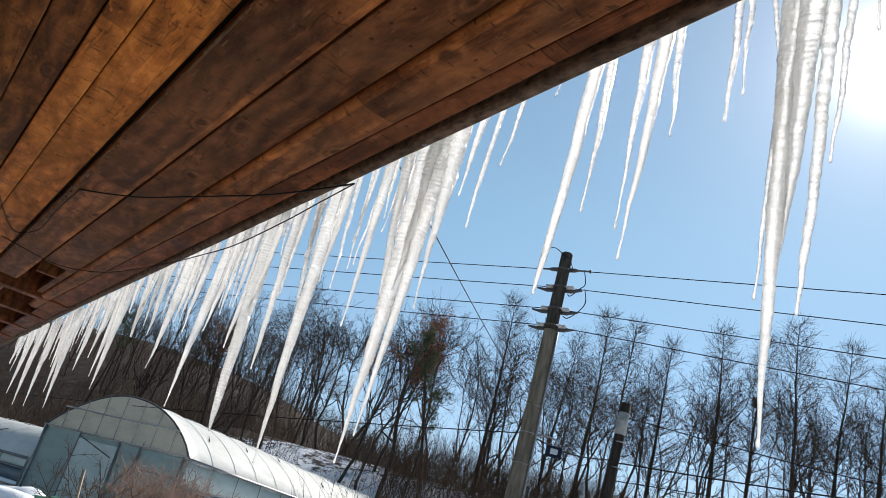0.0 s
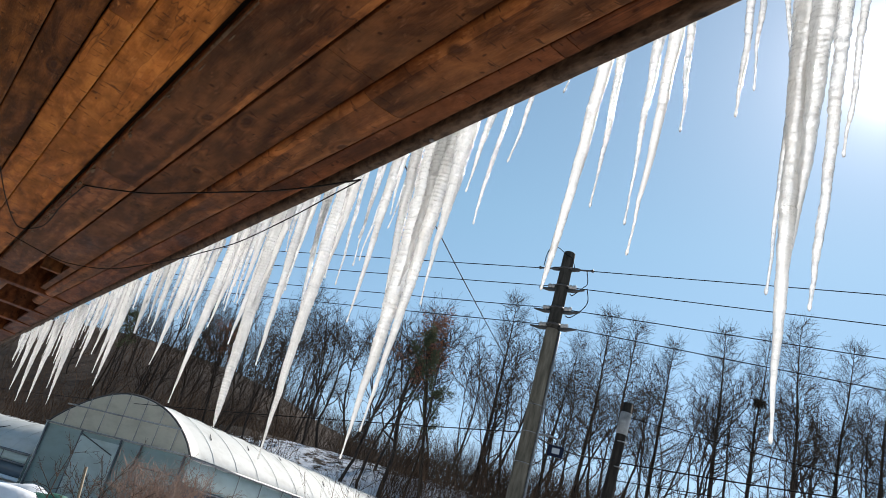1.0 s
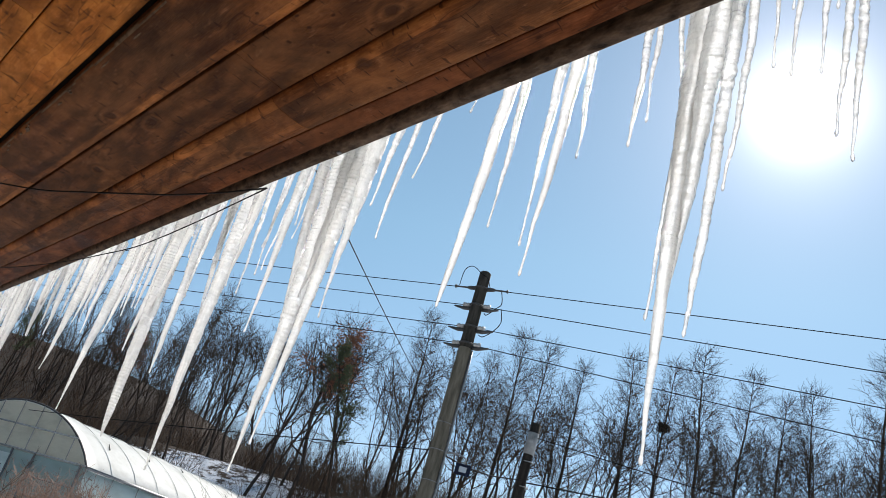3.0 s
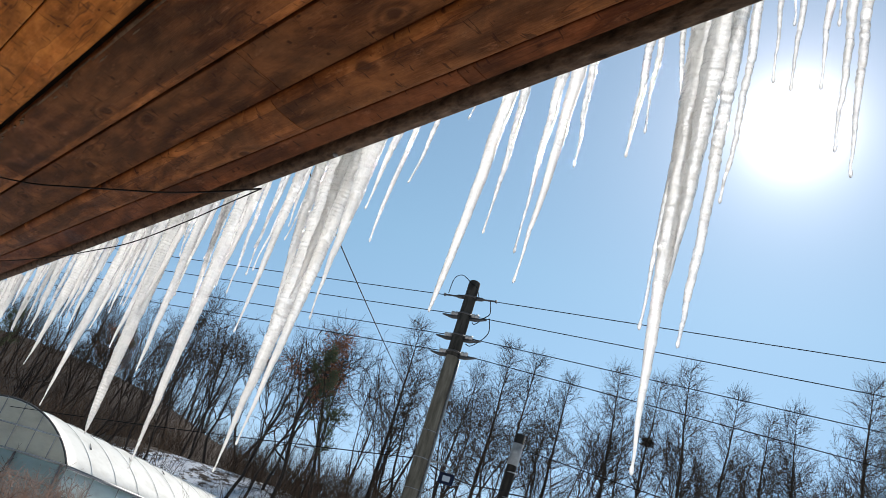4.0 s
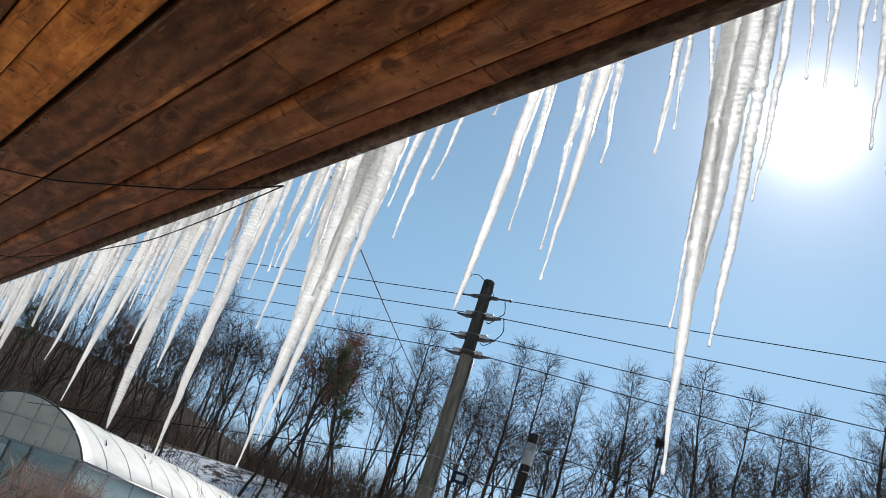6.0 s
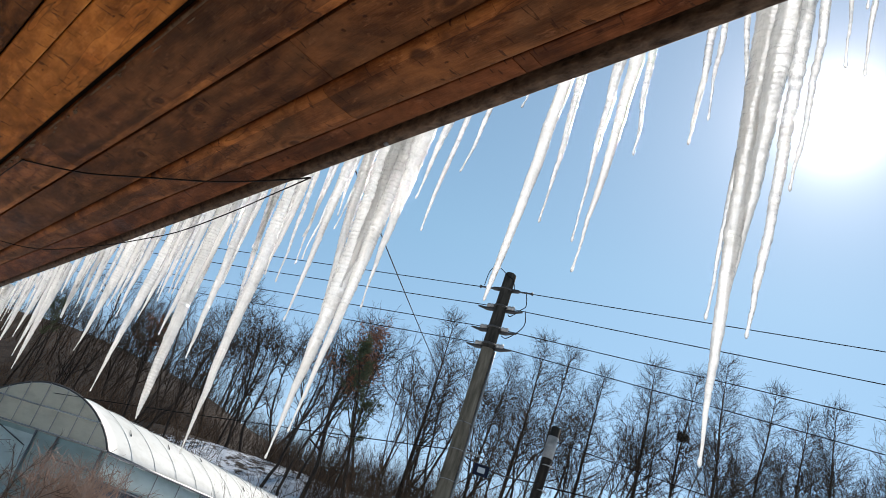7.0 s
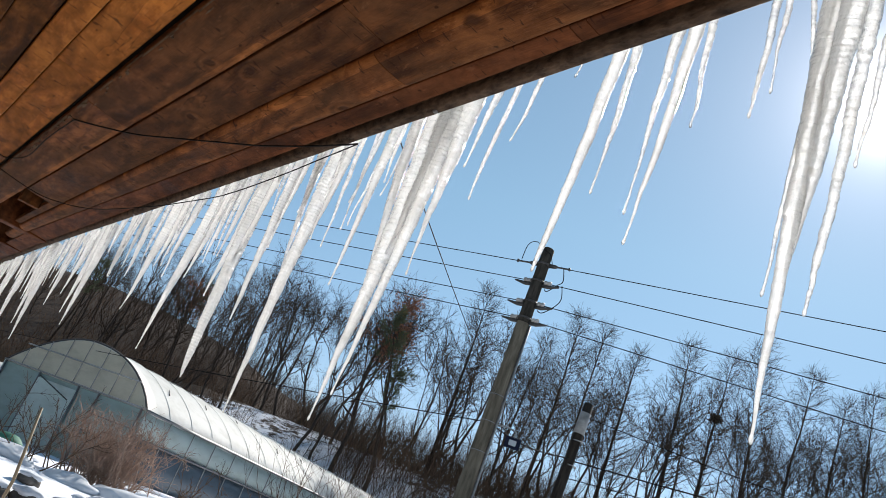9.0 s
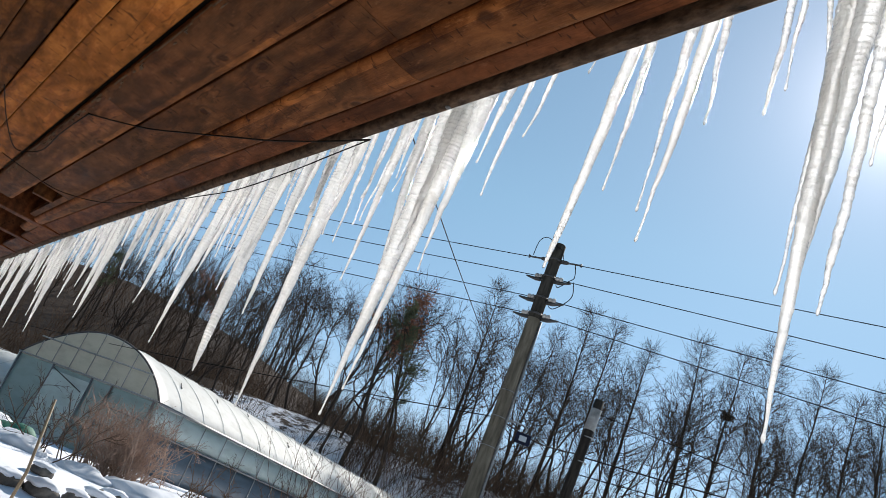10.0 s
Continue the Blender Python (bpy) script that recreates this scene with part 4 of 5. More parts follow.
    for u, lab in ((0.0, gable_label), (length, "")):
        arc = [at(u, width * k / na, z0 + wall_z + arch(k / na) - 0.02) for k in range(na + 1)]
        base = [at(u, width * k / na, z0 + wall_z) for k in range(na + 1)]
        k3 = [p + ax * 0.03 for p in arc]
        b3 = [p + ax * 0.03 for p in base]
        vs = arc + base + k3 + b3
        fs = []
        for k in range(na):
            fs.append((k, k + 1, n + k + 1, n + k))
            fs.append((2 * n + k, 3 * n + k, 3 * n + k + 1, 2 * n + k + 1))
            fs.append((k, 2 * n + k, 2 * n + k + 1, k + 1))
        sheet = mesh_ob("gable_film", vs, fs, FILM_GABLE, g, lab)
        gable = sheet if u == 0.0 else gable
        q = [at(u, 0, z0 - 0.3), at(u, width, z0 - 0.3), at(u, width, z0 + wall_z - 0.02), at(u, 0, z0 + wall_z - 0.02)]
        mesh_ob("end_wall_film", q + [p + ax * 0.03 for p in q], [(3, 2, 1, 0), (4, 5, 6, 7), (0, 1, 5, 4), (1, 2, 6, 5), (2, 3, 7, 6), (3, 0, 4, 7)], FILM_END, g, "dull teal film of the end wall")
    # gable bars
    for k in range(1, 8):
        s = k / 8
        tube_ob("gable_bar", [([at(-0.03, width * s, z0 + wall_z), at(-0.03, width * s, z0 + wall_z + arch(s))], [0.012] * 2)], PIPE, gable)
    for zz, a, b in ((wall_z + 0.02, 0, 1), (wall_z + rise * 0.5, 0.1, 0.9)):
        tube_ob("gable_rail", [([at(-0.045, width * a, z0 + zz), at(-0.045, width * b, z0 + zz)], [0.02] * 2)], PIPE, gable)
    # door frame with a clear pane, and lower bars
    for s in (0.02, 0.3, 0.44, 0.72, 0.98):
        tube_ob("door_post", [([at(-0.05, width * s, z0 - 0.3), at(-0.05, width * s, z0 + wall_z)], [0.03] * 2)], STEEL, g)
    part("door_panel", box_bm((0, 0, 0), (1, 1, 1), 0, None, Matrix.LocRotScale(at(-0.09, width * 0.44, z0), Matrix((ax, acr, Vector((0, 0, 1)))).transposed().to_quaternion(), (0.03, width * 0.27, wall_z * 0.92))), FILM_WALL, g, "sliding door of clear film")
    for zz in (0.45, 0.7):
        tube_ob("door_rail", [([at(-0.1, width * 0.02, z0 + wall_z * zz), at(-0.1, width * 0.3, z0 + wall_z * zz)], [0.02] * 2)], STEEL, g)
    tube_ob("brace", [([at(-0.1, width * 0.46, z0 + wall_z * 0.75), at(-0.1, width * 0.7, z0 + wall_z * 0.95)], [0.015] * 2)], IRON, g)
    # dark clips and slits left on the roof film
    for i in range(7):
        s, u = 0.12 + 0.05 * (i % 3), 1.2 + 1.9 * i
        tube_ob("clip", [([at(u, width * s, z0 + wall_z + arch(s) + 0.02), at(u + 0.16, width * (s + 0.045), z0 + wall_z + arch(s + 0.045) + 0.02)], [0.016, 0.008])], IRON, g)
    return g


build_greenhouse((6.47, 19.92, 1.02), (0.86, 0.51), 5.0, 22.0, 1.66, 1.13, "yellowish cloudy film in the gable, barred with steel")
build_greenhouse((3.87 - 0.51 * 9, 24.3 + 0.86 * 9, 1.08), (0.51, -0.86), 3.6, 9.0, 0.68, 0.92, "cloudy film in the low gable", 12)



# ---- trees ----
def grow(rnd, start, way, length, radius, bend, steps=6, up=0.15, end=0.25):
    """A wandering branch: its points and radii."""
    p, w = Vector(start), Vector(way).normalized()
    pts, rad = [p.copy()], [radius]
    for i in range(steps):
        w = (w + Vector((rnd.gauss(0, bend), rnd.gauss(0, bend), rnd.gauss(0, bend) + up))).normalized()
        p = p + w * (length / steps)
        pts.append(p.copy())
        rad.append(radius * (1 - (1 - end) * (i + 1) / steps))
    return pts, rad


def side_way(rnd, axis, angle, turn):
    a = axis.normalized()
    ref = Vector((0, 0, 1)) if abs(a.z) < 0.9 else Vector((1, 0, 0))
    u = a.cross(ref).normalized()
    v = a.cross(u)
    return a * math.cos(angle) + (u * math.cos(turn) + v * math.sin(turn)) * math.sin(angle)


def branch_from(rnd, host, lo, hi):
    pts, rad = host
    f = rnd.uniform(lo, hi) * (len(pts) - 1)
    i = min(int(f), len(pts) - 2)
    t = f - i
    return pts[i].lerp(pts[i + 1], t), (pts[i + 1] - pts[i]), rad[i] * (1 - t) + rad[i + 1] * t, f / (len(pts) - 1)


def bare_tree(seed, height, radius, low=0.3, limbs=13, spread=0.62, label="", forked=True, lush=True):
    """A leafless broadleaf tree: trunk, limbs, boughs and twigs."""
    rnd = random.Random(seed)
    t = empty("bare_tree", (0, 0, -50), label or "leafless grey-brown broadleaf tree with fine twigs on the snowy slope", "tree", "trees of the wood")
    trunk = grow(rnd, (0, 0, -0.4), (rnd.gauss(0, 0.04), rnd.gauss(0, 0.04), 1), height, radius, 0.12, 14, 0.13, 0.10)
    hosts = [trunk]
    if forked:
        p, w, r, f = branch_from(rnd, trunk, 0.25, 0.5)
        hosts.append(grow(rnd, p, side_way(rnd, w, 0.3, rnd.uniform(0, 6.28)), height * 0.55, r * 0.75, 0.08, 9, 0.13, 0.12))
    tube_ob("trunk", hosts, BARK, t, "", 7)
    boughs = []
    for i in range(limbs):
        p, w, r, f = branch_from(rnd, rnd.choice(hosts), low, 0.93)
        boughs.append(grow(rnd, p, side_way(rnd, w, rnd.uniform(0.45, 1.0) * spread * 1.5, rnd.uniform(0, 6.28)), height * rnd.uniform(0.2, 0.38) * (1.25 - 0.75 * f), max(0.024, r * 0.62), 0.25, 8, 0.13, 0.22))
    small = []
    for b in boughs + hosts:
        for i in range(8 if lush else 4):
            p, w, r, f = branch_from(rnd, b, 0.3 if b in boughs else 0.55, 1.0)
            small.append(grow(rnd, p, side_way(rnd, w, rnd.uniform(0.4, 1.0), rnd.uniform(0, 6.28)), height * rnd.uniform(0.07, 0.15), max(0.015, r * 0.55), 0.27, 5, 0.06, 0.35))
    twigs = []
    for b in small:
        for i in range(4 if lush else 2):
            p, w, r, f = branch_from(rnd, b, 0.2, 1.0)
            twigs.append(grow(rnd, p, side_way(rnd, w, rnd.uniform(0.35, 0.95), rnd.uniform(0, 6.28)), height * rnd.uniform(0.03, 0.07), 0.0085 if lush else 0.014, 0.18, 3, 0.06, 0.6))
    v1, f1 = tubes(boughs, 5)
    v2, f2 = tubes(small, 4, False)
    v3, f3 = tubes(twigs, 3, False)
    f = f1 + [tuple(i + len(v1) for i in q) for q in f2] + [tuple(i + len(v1) + len(v2) for i in q) for q in f3]
    mesh_ob("crown", np.concatenate([v1, v2, v3]), f, TWIG, t, smooth=True)
    return t


def larch_tree(seed, height, radius):
    """A leafless larch: one straight stem, many fine level branches, narrow top."""
    rnd = random.Random(seed)
    t = empty("bare_larch", (0, 0, -50), "tall leafless larch with a straight stem and fine level branches", "tree", "trees of the wood")
    trunk = grow(rnd, (0, 0, -0.4), (rnd.gauss(0, 0.02), rnd.gauss(0, 0.02), 1), height, radius, 0.025, 14, 0.08, 0.06)
    tube_ob("trunk", [trunk], LARCH, t, "", 7)
    limbs, twigs = [], []
    for i in range(104):
        f0 = 0.28 + 0.71 * (i / 104) ** 0.85
        p, w, r, f = branch_from(rnd, trunk, f0, min(1.0, f0 + 0.01))
        ln = (0.27 * height) * (1 - f) ** 0.6 * rnd.uniform(0.5, 1.05) + 0.3
        b = grow(rnd, p, side_way(rnd, w, rnd.uniform(1.0, 1.35), rnd.uniform(0, 6.28)), ln, max(0.012, r * 0.28), 0.07, 5, 0.14, 0.3)
        limbs.append(b)
        for k in range(int(6 + ln * 5)):
            p2, w2, r2, _ = branch_from(rnd, b, 0.15, 1.0)
            twigs.append(grow(rnd, p2, side_way(rnd, w2, rnd.uniform(0.5, 1.1), rnd.uniform(0, 6.28)), rnd.uniform(0.3, 0.85), 0.0078, 0.16, 2, 0.05, 0.5))
    v1, f1 = tubes(limbs, 4)
    v2, f2 = tubes(twigs, 3, False)
    mesh_ob("crown", np.concatenate([v1, v2]), f1 + [tuple(i + len(v1) for i in q) for q in f2], TWIG, t, smooth=True)
    return t


def leaf_clumps(rnd, hosts, count, size, spread):
    """Many small bent leaves round the ends of branches, as two-sided blades with thickness in the fold."""
    V, F = [], []
    for i in range(count):
        p, w, r, f = branch_from(rnd, rnd.choice(hosts), 0.45, 1.0)
        c = p + Vector((rnd.gauss(0, spread), rnd.gauss(0, spread), rnd.gauss(0, spread)))
        a = Vector((rnd.gauss(0, 1), rnd.gauss(0, 1), rnd.gauss(0, 1))).normalized()
        b = a.orthogonal().normalized()
        n = a.cross(b)
        s = size * rnd.uniform(0.6, 1.3)
        k = len(V)
        V += [c - a * s, c + b * s * 0.45 + n * s * 0.15, c + a * s, c - b * s * 0.45 + n * s * 0.15]
        F += [(k, k + 1, k + 2), (k, k + 2, k + 3)]
    return V, F


def oak_tree(seed, height, radius):
    t = bare_tree(seed, height, radius, 0.35, 13, 0.7, "oak that keeps its dry red-brown leaves in winter")
    t.name = "oak_tree"
    rnd = random.Random(seed + 5)
    hosts = []
    for i in range(16):
        a = rnd.uniform(0, 6.28)
        s = Vector((0, 0, height * rnd.uniform(0.62, 0.9)))
        hosts.append(grow(rnd, s, (math.cos(a), math.sin(a), rnd.uniform(0.0, 0.6)), height * rnd.uniform(0.14, 0.24), 0.03, 0.15, 4))
    v, f = leaf_clumps(rnd, hosts, 2600, 0.095, 0.26)
    mesh_ob("leaves", v, f, OAKLEAF, t, "dry red-brown leaves")
    return t


def pine_tree(seed, height, radius):
    rnd = random.Random(seed)
    t = empty("pine_tree", (0, 0, -50), "dark green pine with open tufted branches", "tree", "trees of the wood")
    trunk = grow(rnd, (0, 0, -0.4), (0.03, 0, 1), height, radius, 0.06, 12, 0.06, 0.12)
    tube_ob("trunk", [trunk], LARCH, t, "", 7)
    limbs = []
    for i in range(26):
        p, w, r, f = branch_from(rnd, trunk, 0.66, 1.0)
        limbs.append(grow(rnd, p, side_way(rnd, w, rnd.uniform(0.9, 1.4), rnd.uniform(0, 6.28)), height * rnd.uniform(0.14, 0.27) * (1.35 - f), max(0.015, r * 0.35), 0.12, 5, 0.12, 0.3))
    v, f = tubes(limbs, 4)
    mesh_ob("limbs", v, f, TWIG, t, smooth=True)
    V, F = [], []
    for i in range(360):
        p, w, r, f = branch_from(rnd, rnd.choice(limbs), 0.4, 1.0)
        c = p + Vector((rnd.gauss(0, 0.1), rnd.gauss(0, 0.1), rnd.gauss(0, 0.1)))
        for k in range(12):
            a = Vector((rnd.gauss(0, 1), rnd.gauss(0, 1), rnd.gauss(0.5, 1))).normalized()
            b = a.orthogonal().normalized() * 0.012
            s = rnd.uniform(0.14, 0.3)
            q = len(V)
            V += [c - b, c + b, c + a * s]
            F.append((q, q + 1, q + 2))
    mesh_ob("needles", V, F, NEEDLE, t, "tufts of dark green needles")
    return t


def plant(ob, yaw, far, turn=0.0, size=1.0, sink=0.0):
    x, y = polar(yaw, far)
    return copy_thing(ob, Matrix.LocRotScale((x, y, ground_z(x, y) - sink), Euler((0, 0, turn)), Vector((size,) * 3)))


def forget(ob):
    for o in list(ob.children_recursive) + [ob]:
        bpy.data.objects.remove(o)


def build_wood():
    rnd = random.Random(5)
    bare = [bare_tree(20 + i, 11.5, 0.092 + 0.014 * (i % 3), 0.25 + 0.05 * (i % 3), 12 + i % 4, 0.55 + 0.06 * (i % 3), forked=i % 3 != 2) for i in range(6)]
    thin = [bare_tree(40 + i, 11.5, 0.11, 0.2, 14, 0.6, forked=i != 1, lush=False) for i in range(3)]
    larch = [larch_tree(50 + i, 12.5, 0.13 + 0.01 * i) for i in range(4)]
    oak, pine = oak_tree(70, 10.5, 0.14), pine_tree(80, 10.2, 0.13)
    # the row of larches
    for yaw, el, far in ((36.4, 19.0, 41), (40.6, 17.5, 44), (42.6, 19.2, 39), (45.2, 19.4, 40), (47.6, 18.2, 43), (51.2, 19.8, 40), (53.5, 19.9, 41), (56.2, 20.6, 39), (58.2, 20.0, 41), (60.6, 18.6, 43), (63.0, 19.6, 41), (66.4, 21.8, 38), (68.5, 20.5, 41), (71.0, 21.0, 40)):
        x, y = polar(yaw, far)
        want = 1.6 + far * math.tan(radians(el + 0.4)) - ground_z(x, y)
        plant(rnd.choice(larch), yaw, far, rnd.uniform(0, 6.28), want / 12.3)
    # broadleaf trees: the middle of the wood, and between the larches
    yaw = 13.0
    while yaw < 73:
        yaw += rnd.uniform(0.4, 1.1) * (1.2 if yaw < 34 else 2.1)
        far = rnd.uniform(37, 56)
        el = 12.0 + 4.6 * ramp01(yaw, 14, 26) + rnd.uniform(-1.6, 0.4) + 0.6 * ramp01(yaw, 32, 50) + 1.0 * ramp01(yaw, 50, 70)
        x, y = polar(yaw, far)
        want = 1.6 + far * math.tan(radians(el)) - ground_z(x, y)
        plant(rnd.choice(bare), yaw, far, rnd.uniform(0, 6.28), want / 11.3)
    for ob, tall, yaw, far, el, turn in ((oak, 10.9, 30.4, 37, 16.9, 0.4), (oak, 10.9, 17.6, 60, 12.0, 2.2), (pine, 10.4, 33.1, 35, 15.4, 1.0), (pine, 10.4, 32.0, 37, 11.6, 2.0), (pine, 10.4, 10.8, 62, 10.6, 2.6), (pine, 10.4, 19.6, 48, 12.5, 0.6)):
        x, y = polar(yaw, far)
        plant(ob, yaw, far, turn, (1.6 + far * math.tan(radians(el)) - ground_z(x, y)) / tall)
    # trees on the dark hillside beyond
    for i in range(60):
        yaw, far = rnd.uniform(0, 25), rnd.uniform(56, 110)
        plant(rnd.choice(thin), yaw, far, rnd.uniform(0, 6.28), rnd.uniform(0.55, 0.9))
    # a second, thinner row behind the larches
    for i in range(26):
        yaw, far = 34.0 + 40.0 * (i + rnd.uniform(0, 0.9)) / 26, rnd.uniform(46, 62)
        x, y = polar(yaw, far)
        want = 1.6 + far * math.tan(radians(15.2 + rnd.uniform(-2.2, 1.4) + 1.6 * ramp01(yaw, 45, 70))) - ground_z(x, y)
        plant(rnd.choice(thin), yaw, far, rnd.uniform(0, 6.28), want / 11.3)
    for ob in bare + thin + larch + [oak, pine]:
        forget(ob)


build_wood()


# ---- thickets, bushes ----
def thicket(name, label, seed, stems, spot, height, material, radius=0.010, fork=4, kind="stuff", group="", lean=0.3):
    """Bare stems with side shoots; spot(rnd) gives each stem's foot."""
    rnd = random.Random(seed)
    paths, fine = [], []
    for i in range(stems):
        x, y = spot(rnd)
        h = height * rnd.uniform(0.5, 1.1)
        b = grow(rnd, (x, y, ground_z(x, y) - 0.05), (rnd.gauss(0, lean), rnd.gauss(0, lean), 1), h, radius * rnd.uniform(0.6, 1.4), 0.19, 6, 0.1, 0.3)
        paths.append(b)
        for k in range(fork):
            p, w, r, f = branch_from(rnd, b, 0.25, 0.98)
            fine.append(grow(rnd, p, side_way(rnd, w, rnd.uniform(0.3, 0.8), rnd.uniform(0, 6.28)), h * rnd.uniform(0.15, 0.35), r * 0.6, 0.12, 3, 0.1, 0.4))
    v1, f1 = tubes(paths, 4, False)
    v2, f2 = tubes(fine, 3, False)
    ob = mesh_ob(name, np.concatenate([v1, v2]), f1 + [tuple(i + len(v1) for i in q) for q in f2], material, smooth=True)
    return tagged(ob, label, "brush" if kind == "stuff" else "bush", group, kind)


def build_thickets():
    def sector(a, b, lo, hi):
        def spot(rnd):
            return polar(rnd.uniform(a, b), rnd.uniform(lo, hi))
        return spot
    thicket("dry_brush", "dry brown brush along the foot of the wood", 3, 3200, sector(27, 78, 42, 50), 2.3, BRUSH, 0.013, 4)
    thicket("slope_brush", "dense brown brush before the wood", 5, 1500, sector(30.5, 46, 36, 45), 2.7, BRUSH, 0.012, 5, lean=0.4)
    thicket("hill_brush", "dense dark brush on the hillside", 4, 2000, sector(-3, 16, 50, 108), 2.9, BRUSH, 0.017, 6, lean=0.6)
    # same brush in darker bark: the shade on this slope is in its colour
    thicket("shaded_brush", "brush coloured dark for the shade on the hill's shoulder", 24, 1600, sector(15, 31, 46, 100), 2.7, TWIG, 0.017, 6, lean=0.6)
    thicket("near_hill_brush", "dense dark brush at the foot of the hill", 14, 1500, sector(-3, 24, 33, 54), 2.3, BRUSH, 0.012, 6, lean=0.5)
    thicket("saplings", "thin bare saplings behind the greenhouse", 6, 330, sector(28, 76, 33, 44), 4.4, TWIG, 0.014, 6)
    thicket("bank_shoots", "sparse thin stems standing in the snow of the bank", 9, 260, sector(20, 33, 29, 39), 1.7, TWIG, 0.008, 5, lean=0.25)
    thicket("shoots", "slender brown shoots before the wood", 8, 130, sector(28, 42, 13, 19), 2.6, BRUSH, 0.007, 6)


build_thickets()


def build_nest():
    """Bundled twigs on the larch's stem."""
    rnd = random.Random(61)
    x, y = polar(53.5, 41)
    paths = []
    for i in range(150):
        a, z = rnd.uniform(0, 6.28), 13.0 + rnd.gauss(0, 0.1)
        c = Vector((x + 0.3 * math.cos(a) * rnd.uniform(0.2, 1), y + 0.3 * math.sin(a) * rnd.uniform(0.2, 1), z))
        w = Vector((-math.sin(a), math.cos(a), rnd.gauss(0, 0.3))) * rnd.uniform(0.15, 0.3)
        paths.append(([c - w, c, c + w], [0.008, 0.011, 0.006]))
    tagged(tube_ob("bird_nest", paths, TWIG, None, "", 4), "round dark nest of twigs high in a bare larch", "nest")


build_nest()


# ---- yard before the greenhouse ----
def lump(name, place, size, seed, material, label, category, parent=None, group="", flatten=1.0):
    """An irregular boulder or heap."""
    bm = bmesh.new()
    bmesh.ops.create_icosphere(bm, subdivisions=3, radius=1.0)
    for v in bm.verts:
        n = noise.noise(v.co * 1.4 + Vector((seed * 3.7, 0, 0))) * 0.35 + noise.noise(v.co * 3.5 + Vector((0, seed, 0))) * 0.12
        v.co = v.co * (1 + n)
        v.co = Vector((v.co.x * size[0], v.co.y * size[1], v.co.z * size[2] * flatten)) + Vector(place)
    ob = part(name, bm, material, parent, smooth=True)
    if parent is None:
        tagged(ob, label, category, group)
    elif label:
        ob["label"] = label
    return ob


def snowy_rock(yaw, far, size, seed):
    x, y = polar(yaw, far)
    z = ground_z(x, y)
    t = empty("rock", (0, 0, 0), "dark garden rock capped with fresh snow", "rock", "rocks in the yard")
    lump("stone", (x, y, z + size * 0.25), (size, size * 0.8, size * 0.6), seed, ROCK, "", "", t)
    lump("snow_cap", (x, y, z + size * 0.62), (size * 0.95, size * 0.78, size * 0.36), seed + 40, SNOW, "cap of snow", "", t)


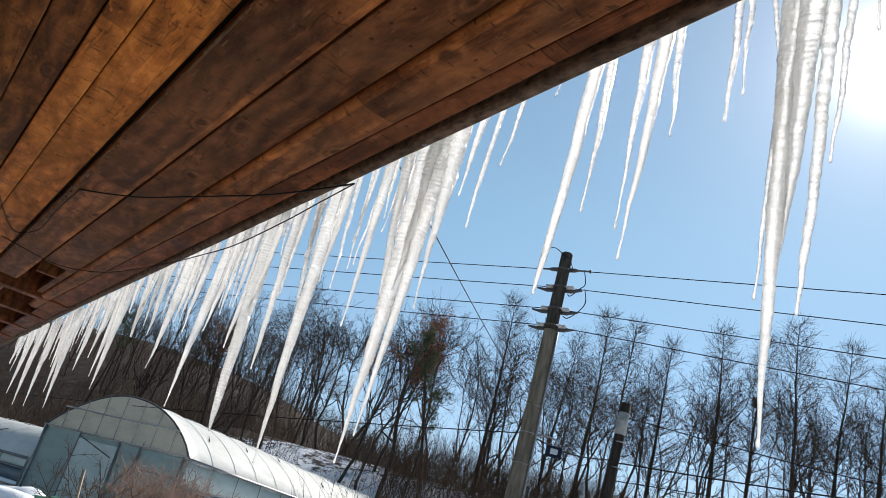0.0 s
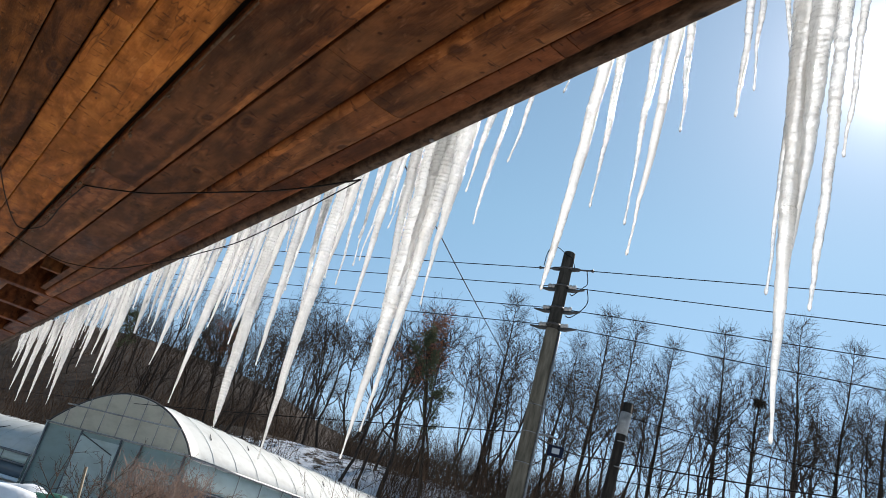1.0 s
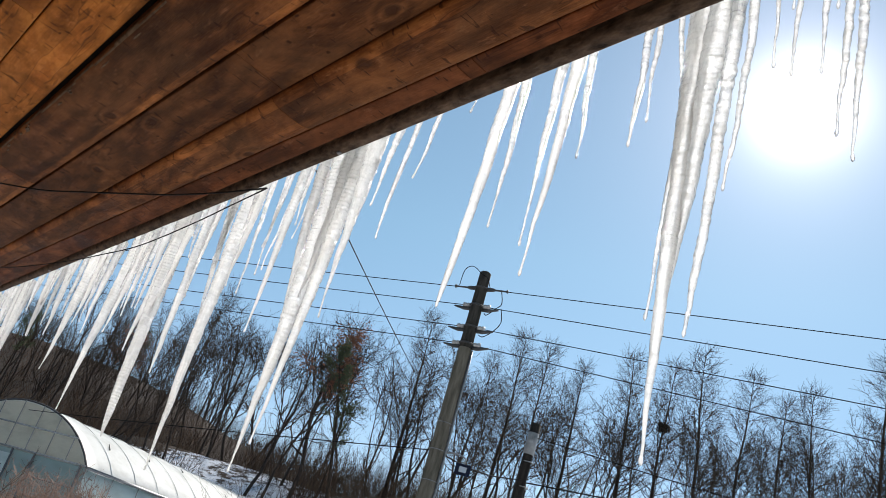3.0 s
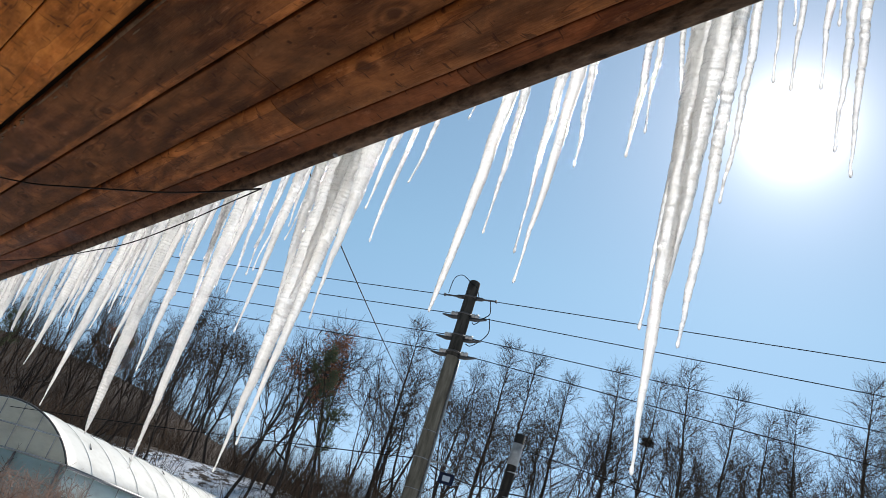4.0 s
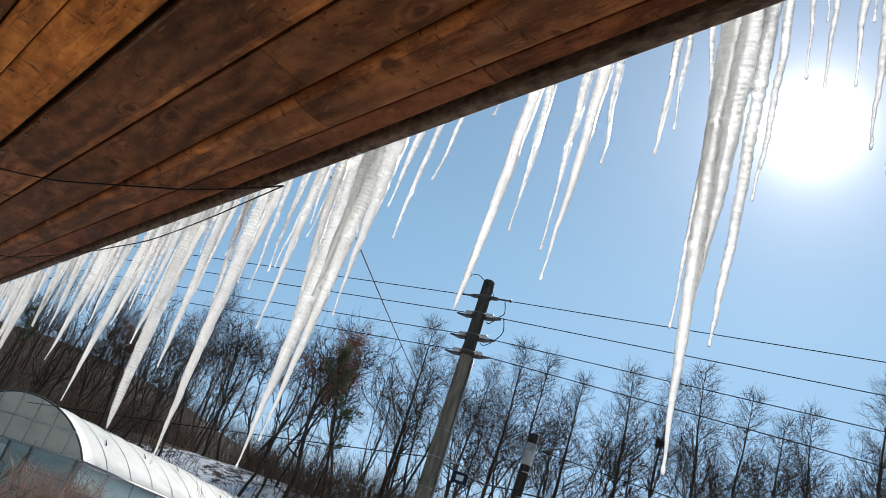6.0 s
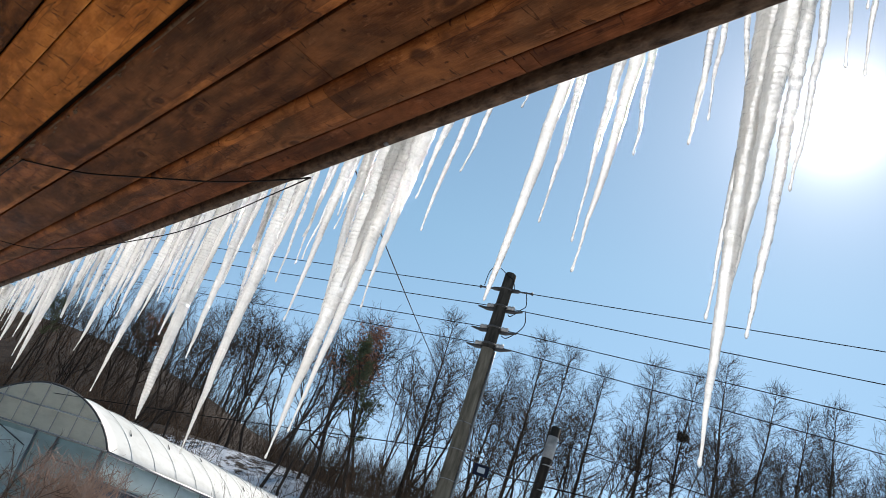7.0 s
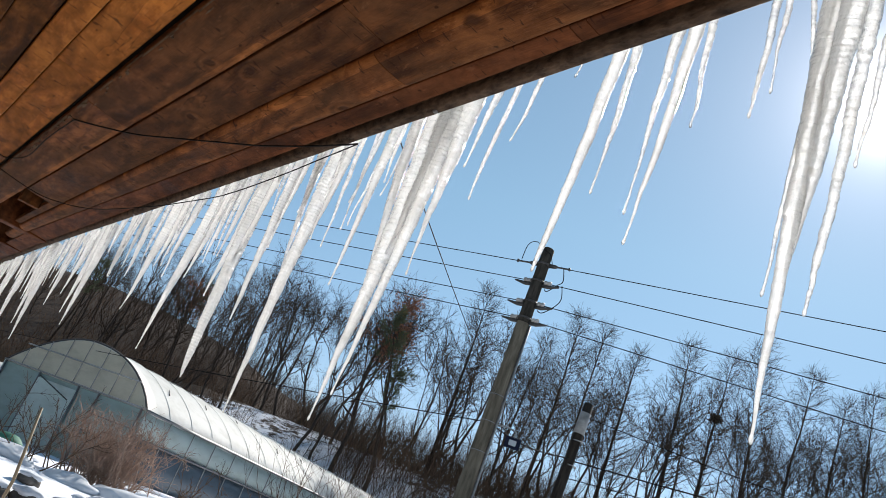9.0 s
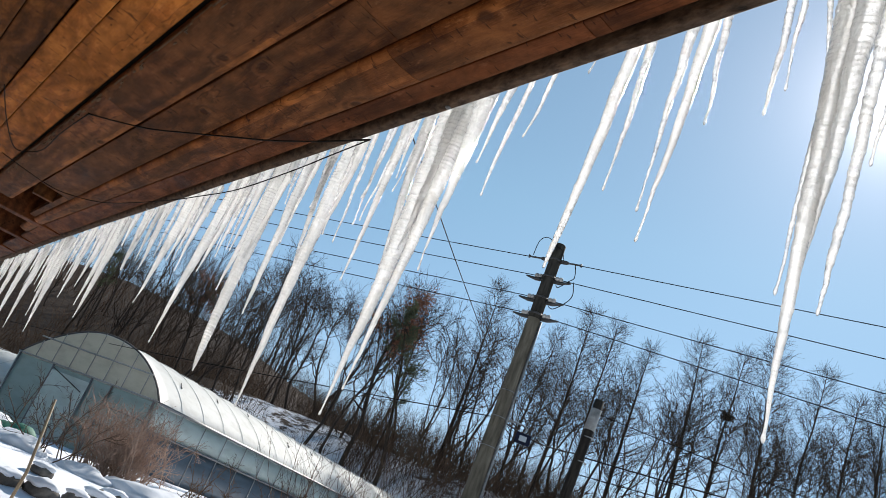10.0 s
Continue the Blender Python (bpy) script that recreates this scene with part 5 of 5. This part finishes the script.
def stalk_bush(seed, yaw, far, width, height, stems, material, label):
    def spot(rnd):
        x, y = polar(yaw, far)
        return x + rnd.gauss(0, width * 0.22), y + rnd.gauss(0, width * 0.22)
    rnd = random.Random(seed)
    paths, fine, last = [], [], []
    for i in range(stems):
        x, y = spot(rnd)
        h = height * rnd.uniform(0.55, 1.0)
        b = grow(rnd, (x, y, ground_z(x, y) - 0.05), (rnd.gauss(0, 0.4), rnd.gauss(0, 0.4), 1), h, 0.011, 0.14, 6, 0.06, 0.3)
        paths.append(b)
        for k in range(7):
            p, w, r, f = branch_from(rnd, b, 0.2, 1.0)
            s = grow(rnd, p, side_way(rnd, w, rnd.uniform(0.4, 1.0), rnd.uniform(0, 6.28)), h * rnd.uniform(0.2, 0.4), 0.005, 0.2, 4, 0.03, 0.5)
            fine.append(s)
            for j in range(5):
                p2, w2, r2, f2 = branch_from(rnd, s, 0.2, 1.0)
                last.append(grow(rnd, p2, side_way(rnd, w2, rnd.uniform(0.4, 1.1), rnd.uniform(0, 6.28)), h * rnd.uniform(0.06, 0.16), 0.003, 0.25, 2, 0.0, 0.6))
    t = empty("bush", (0, 0, 0), label, "bush", "bushes")
    tube_ob("stem_clump", paths, material, t, "", 5)
    v1, f1 = tubes(fine, 4, False)
    v2, f2 = tubes(last, 3, False)
    mesh_ob("crown", np.concatenate([v1, v2]), f1 + [tuple(i + len(v1) for i in q) for q in f2], material, t, smooth=True)
    return t


def build_yard():
    rnd = random.Random(21)
    for i, (yaw, far, size) in enumerate(((12.0, 10.8, 0.26), (13.3, 11.2, 0.22), (14.6, 10.9, 0.3), (15.9, 11.4, 0.24), (17.2, 11.0, 0.32), (18.6, 11.5, 0.25), (20.0, 11.2, 0.27), (21.6, 11.8, 0.22), (11.5, 17.0, 0.34))):
        snowy_rock(yaw + 0.5 * math.sin(i * 2.3), far - 0.6 + 0.5 * math.sin(i * 1.7), size * (0.62 + 0.2 * math.sin(i * 3.1)), i + 2)
    stalk_bush(31, 17.3, 14.0, 1.05, 1.25, 105, REDBUSH, "dense leafless red-brown bush standing in the snow")
    stalk_bush(32, 13.6, 13.2, 1.3, 1.2, 11, BRUSH, "open leafless grey-brown bush beside a denser one")
    stalk_bush(33, 22.5, 14.0, 1.0, 0.8, 9, BRUSH, "low bare bush before the greenhouse wall")
    stalk_bush(34, 28.0, 15.0, 1.6, 1.3, 9, BRUSH, "tall bare bush before the greenhouse wall")
    x, y = polar(12.75, 9.0)
    gz = ground_z(x, y)
    tagged(tube_ob("garden_stake", [([(x, y, gz - 0.1), (x + 0.02, y, gz + 0.5), polar(12.3, 9.0) + (1.70,)], [0.018, 0.016, 0.013])], BAMBOO, None, "", 7), "slanting dry wooden stake stuck in the snow", "stake")
    x, y = polar(11.2, 14.6)
    lump("net_heap", (x, y, ground_z(x, y) + 0.12), (0.34, 0.3, 0.14), 77, NET, "crumpled green garden net half buried in snow", "net")
    for i in range(9):
        x, y = polar(rnd.uniform(8, 24), rnd.uniform(12.2, 17.0))
        lump("snow_mound", (x, y, ground_z(x, y) - 0.02), (rnd.uniform(0.4, 0.9), rnd.uniform(0.4, 0.7), rnd.uniform(0.12, 0.25)), 90 + i, SNOW, "soft mound of clean snow on the yard", "snow mound", None, "snow mounds")


build_yard()
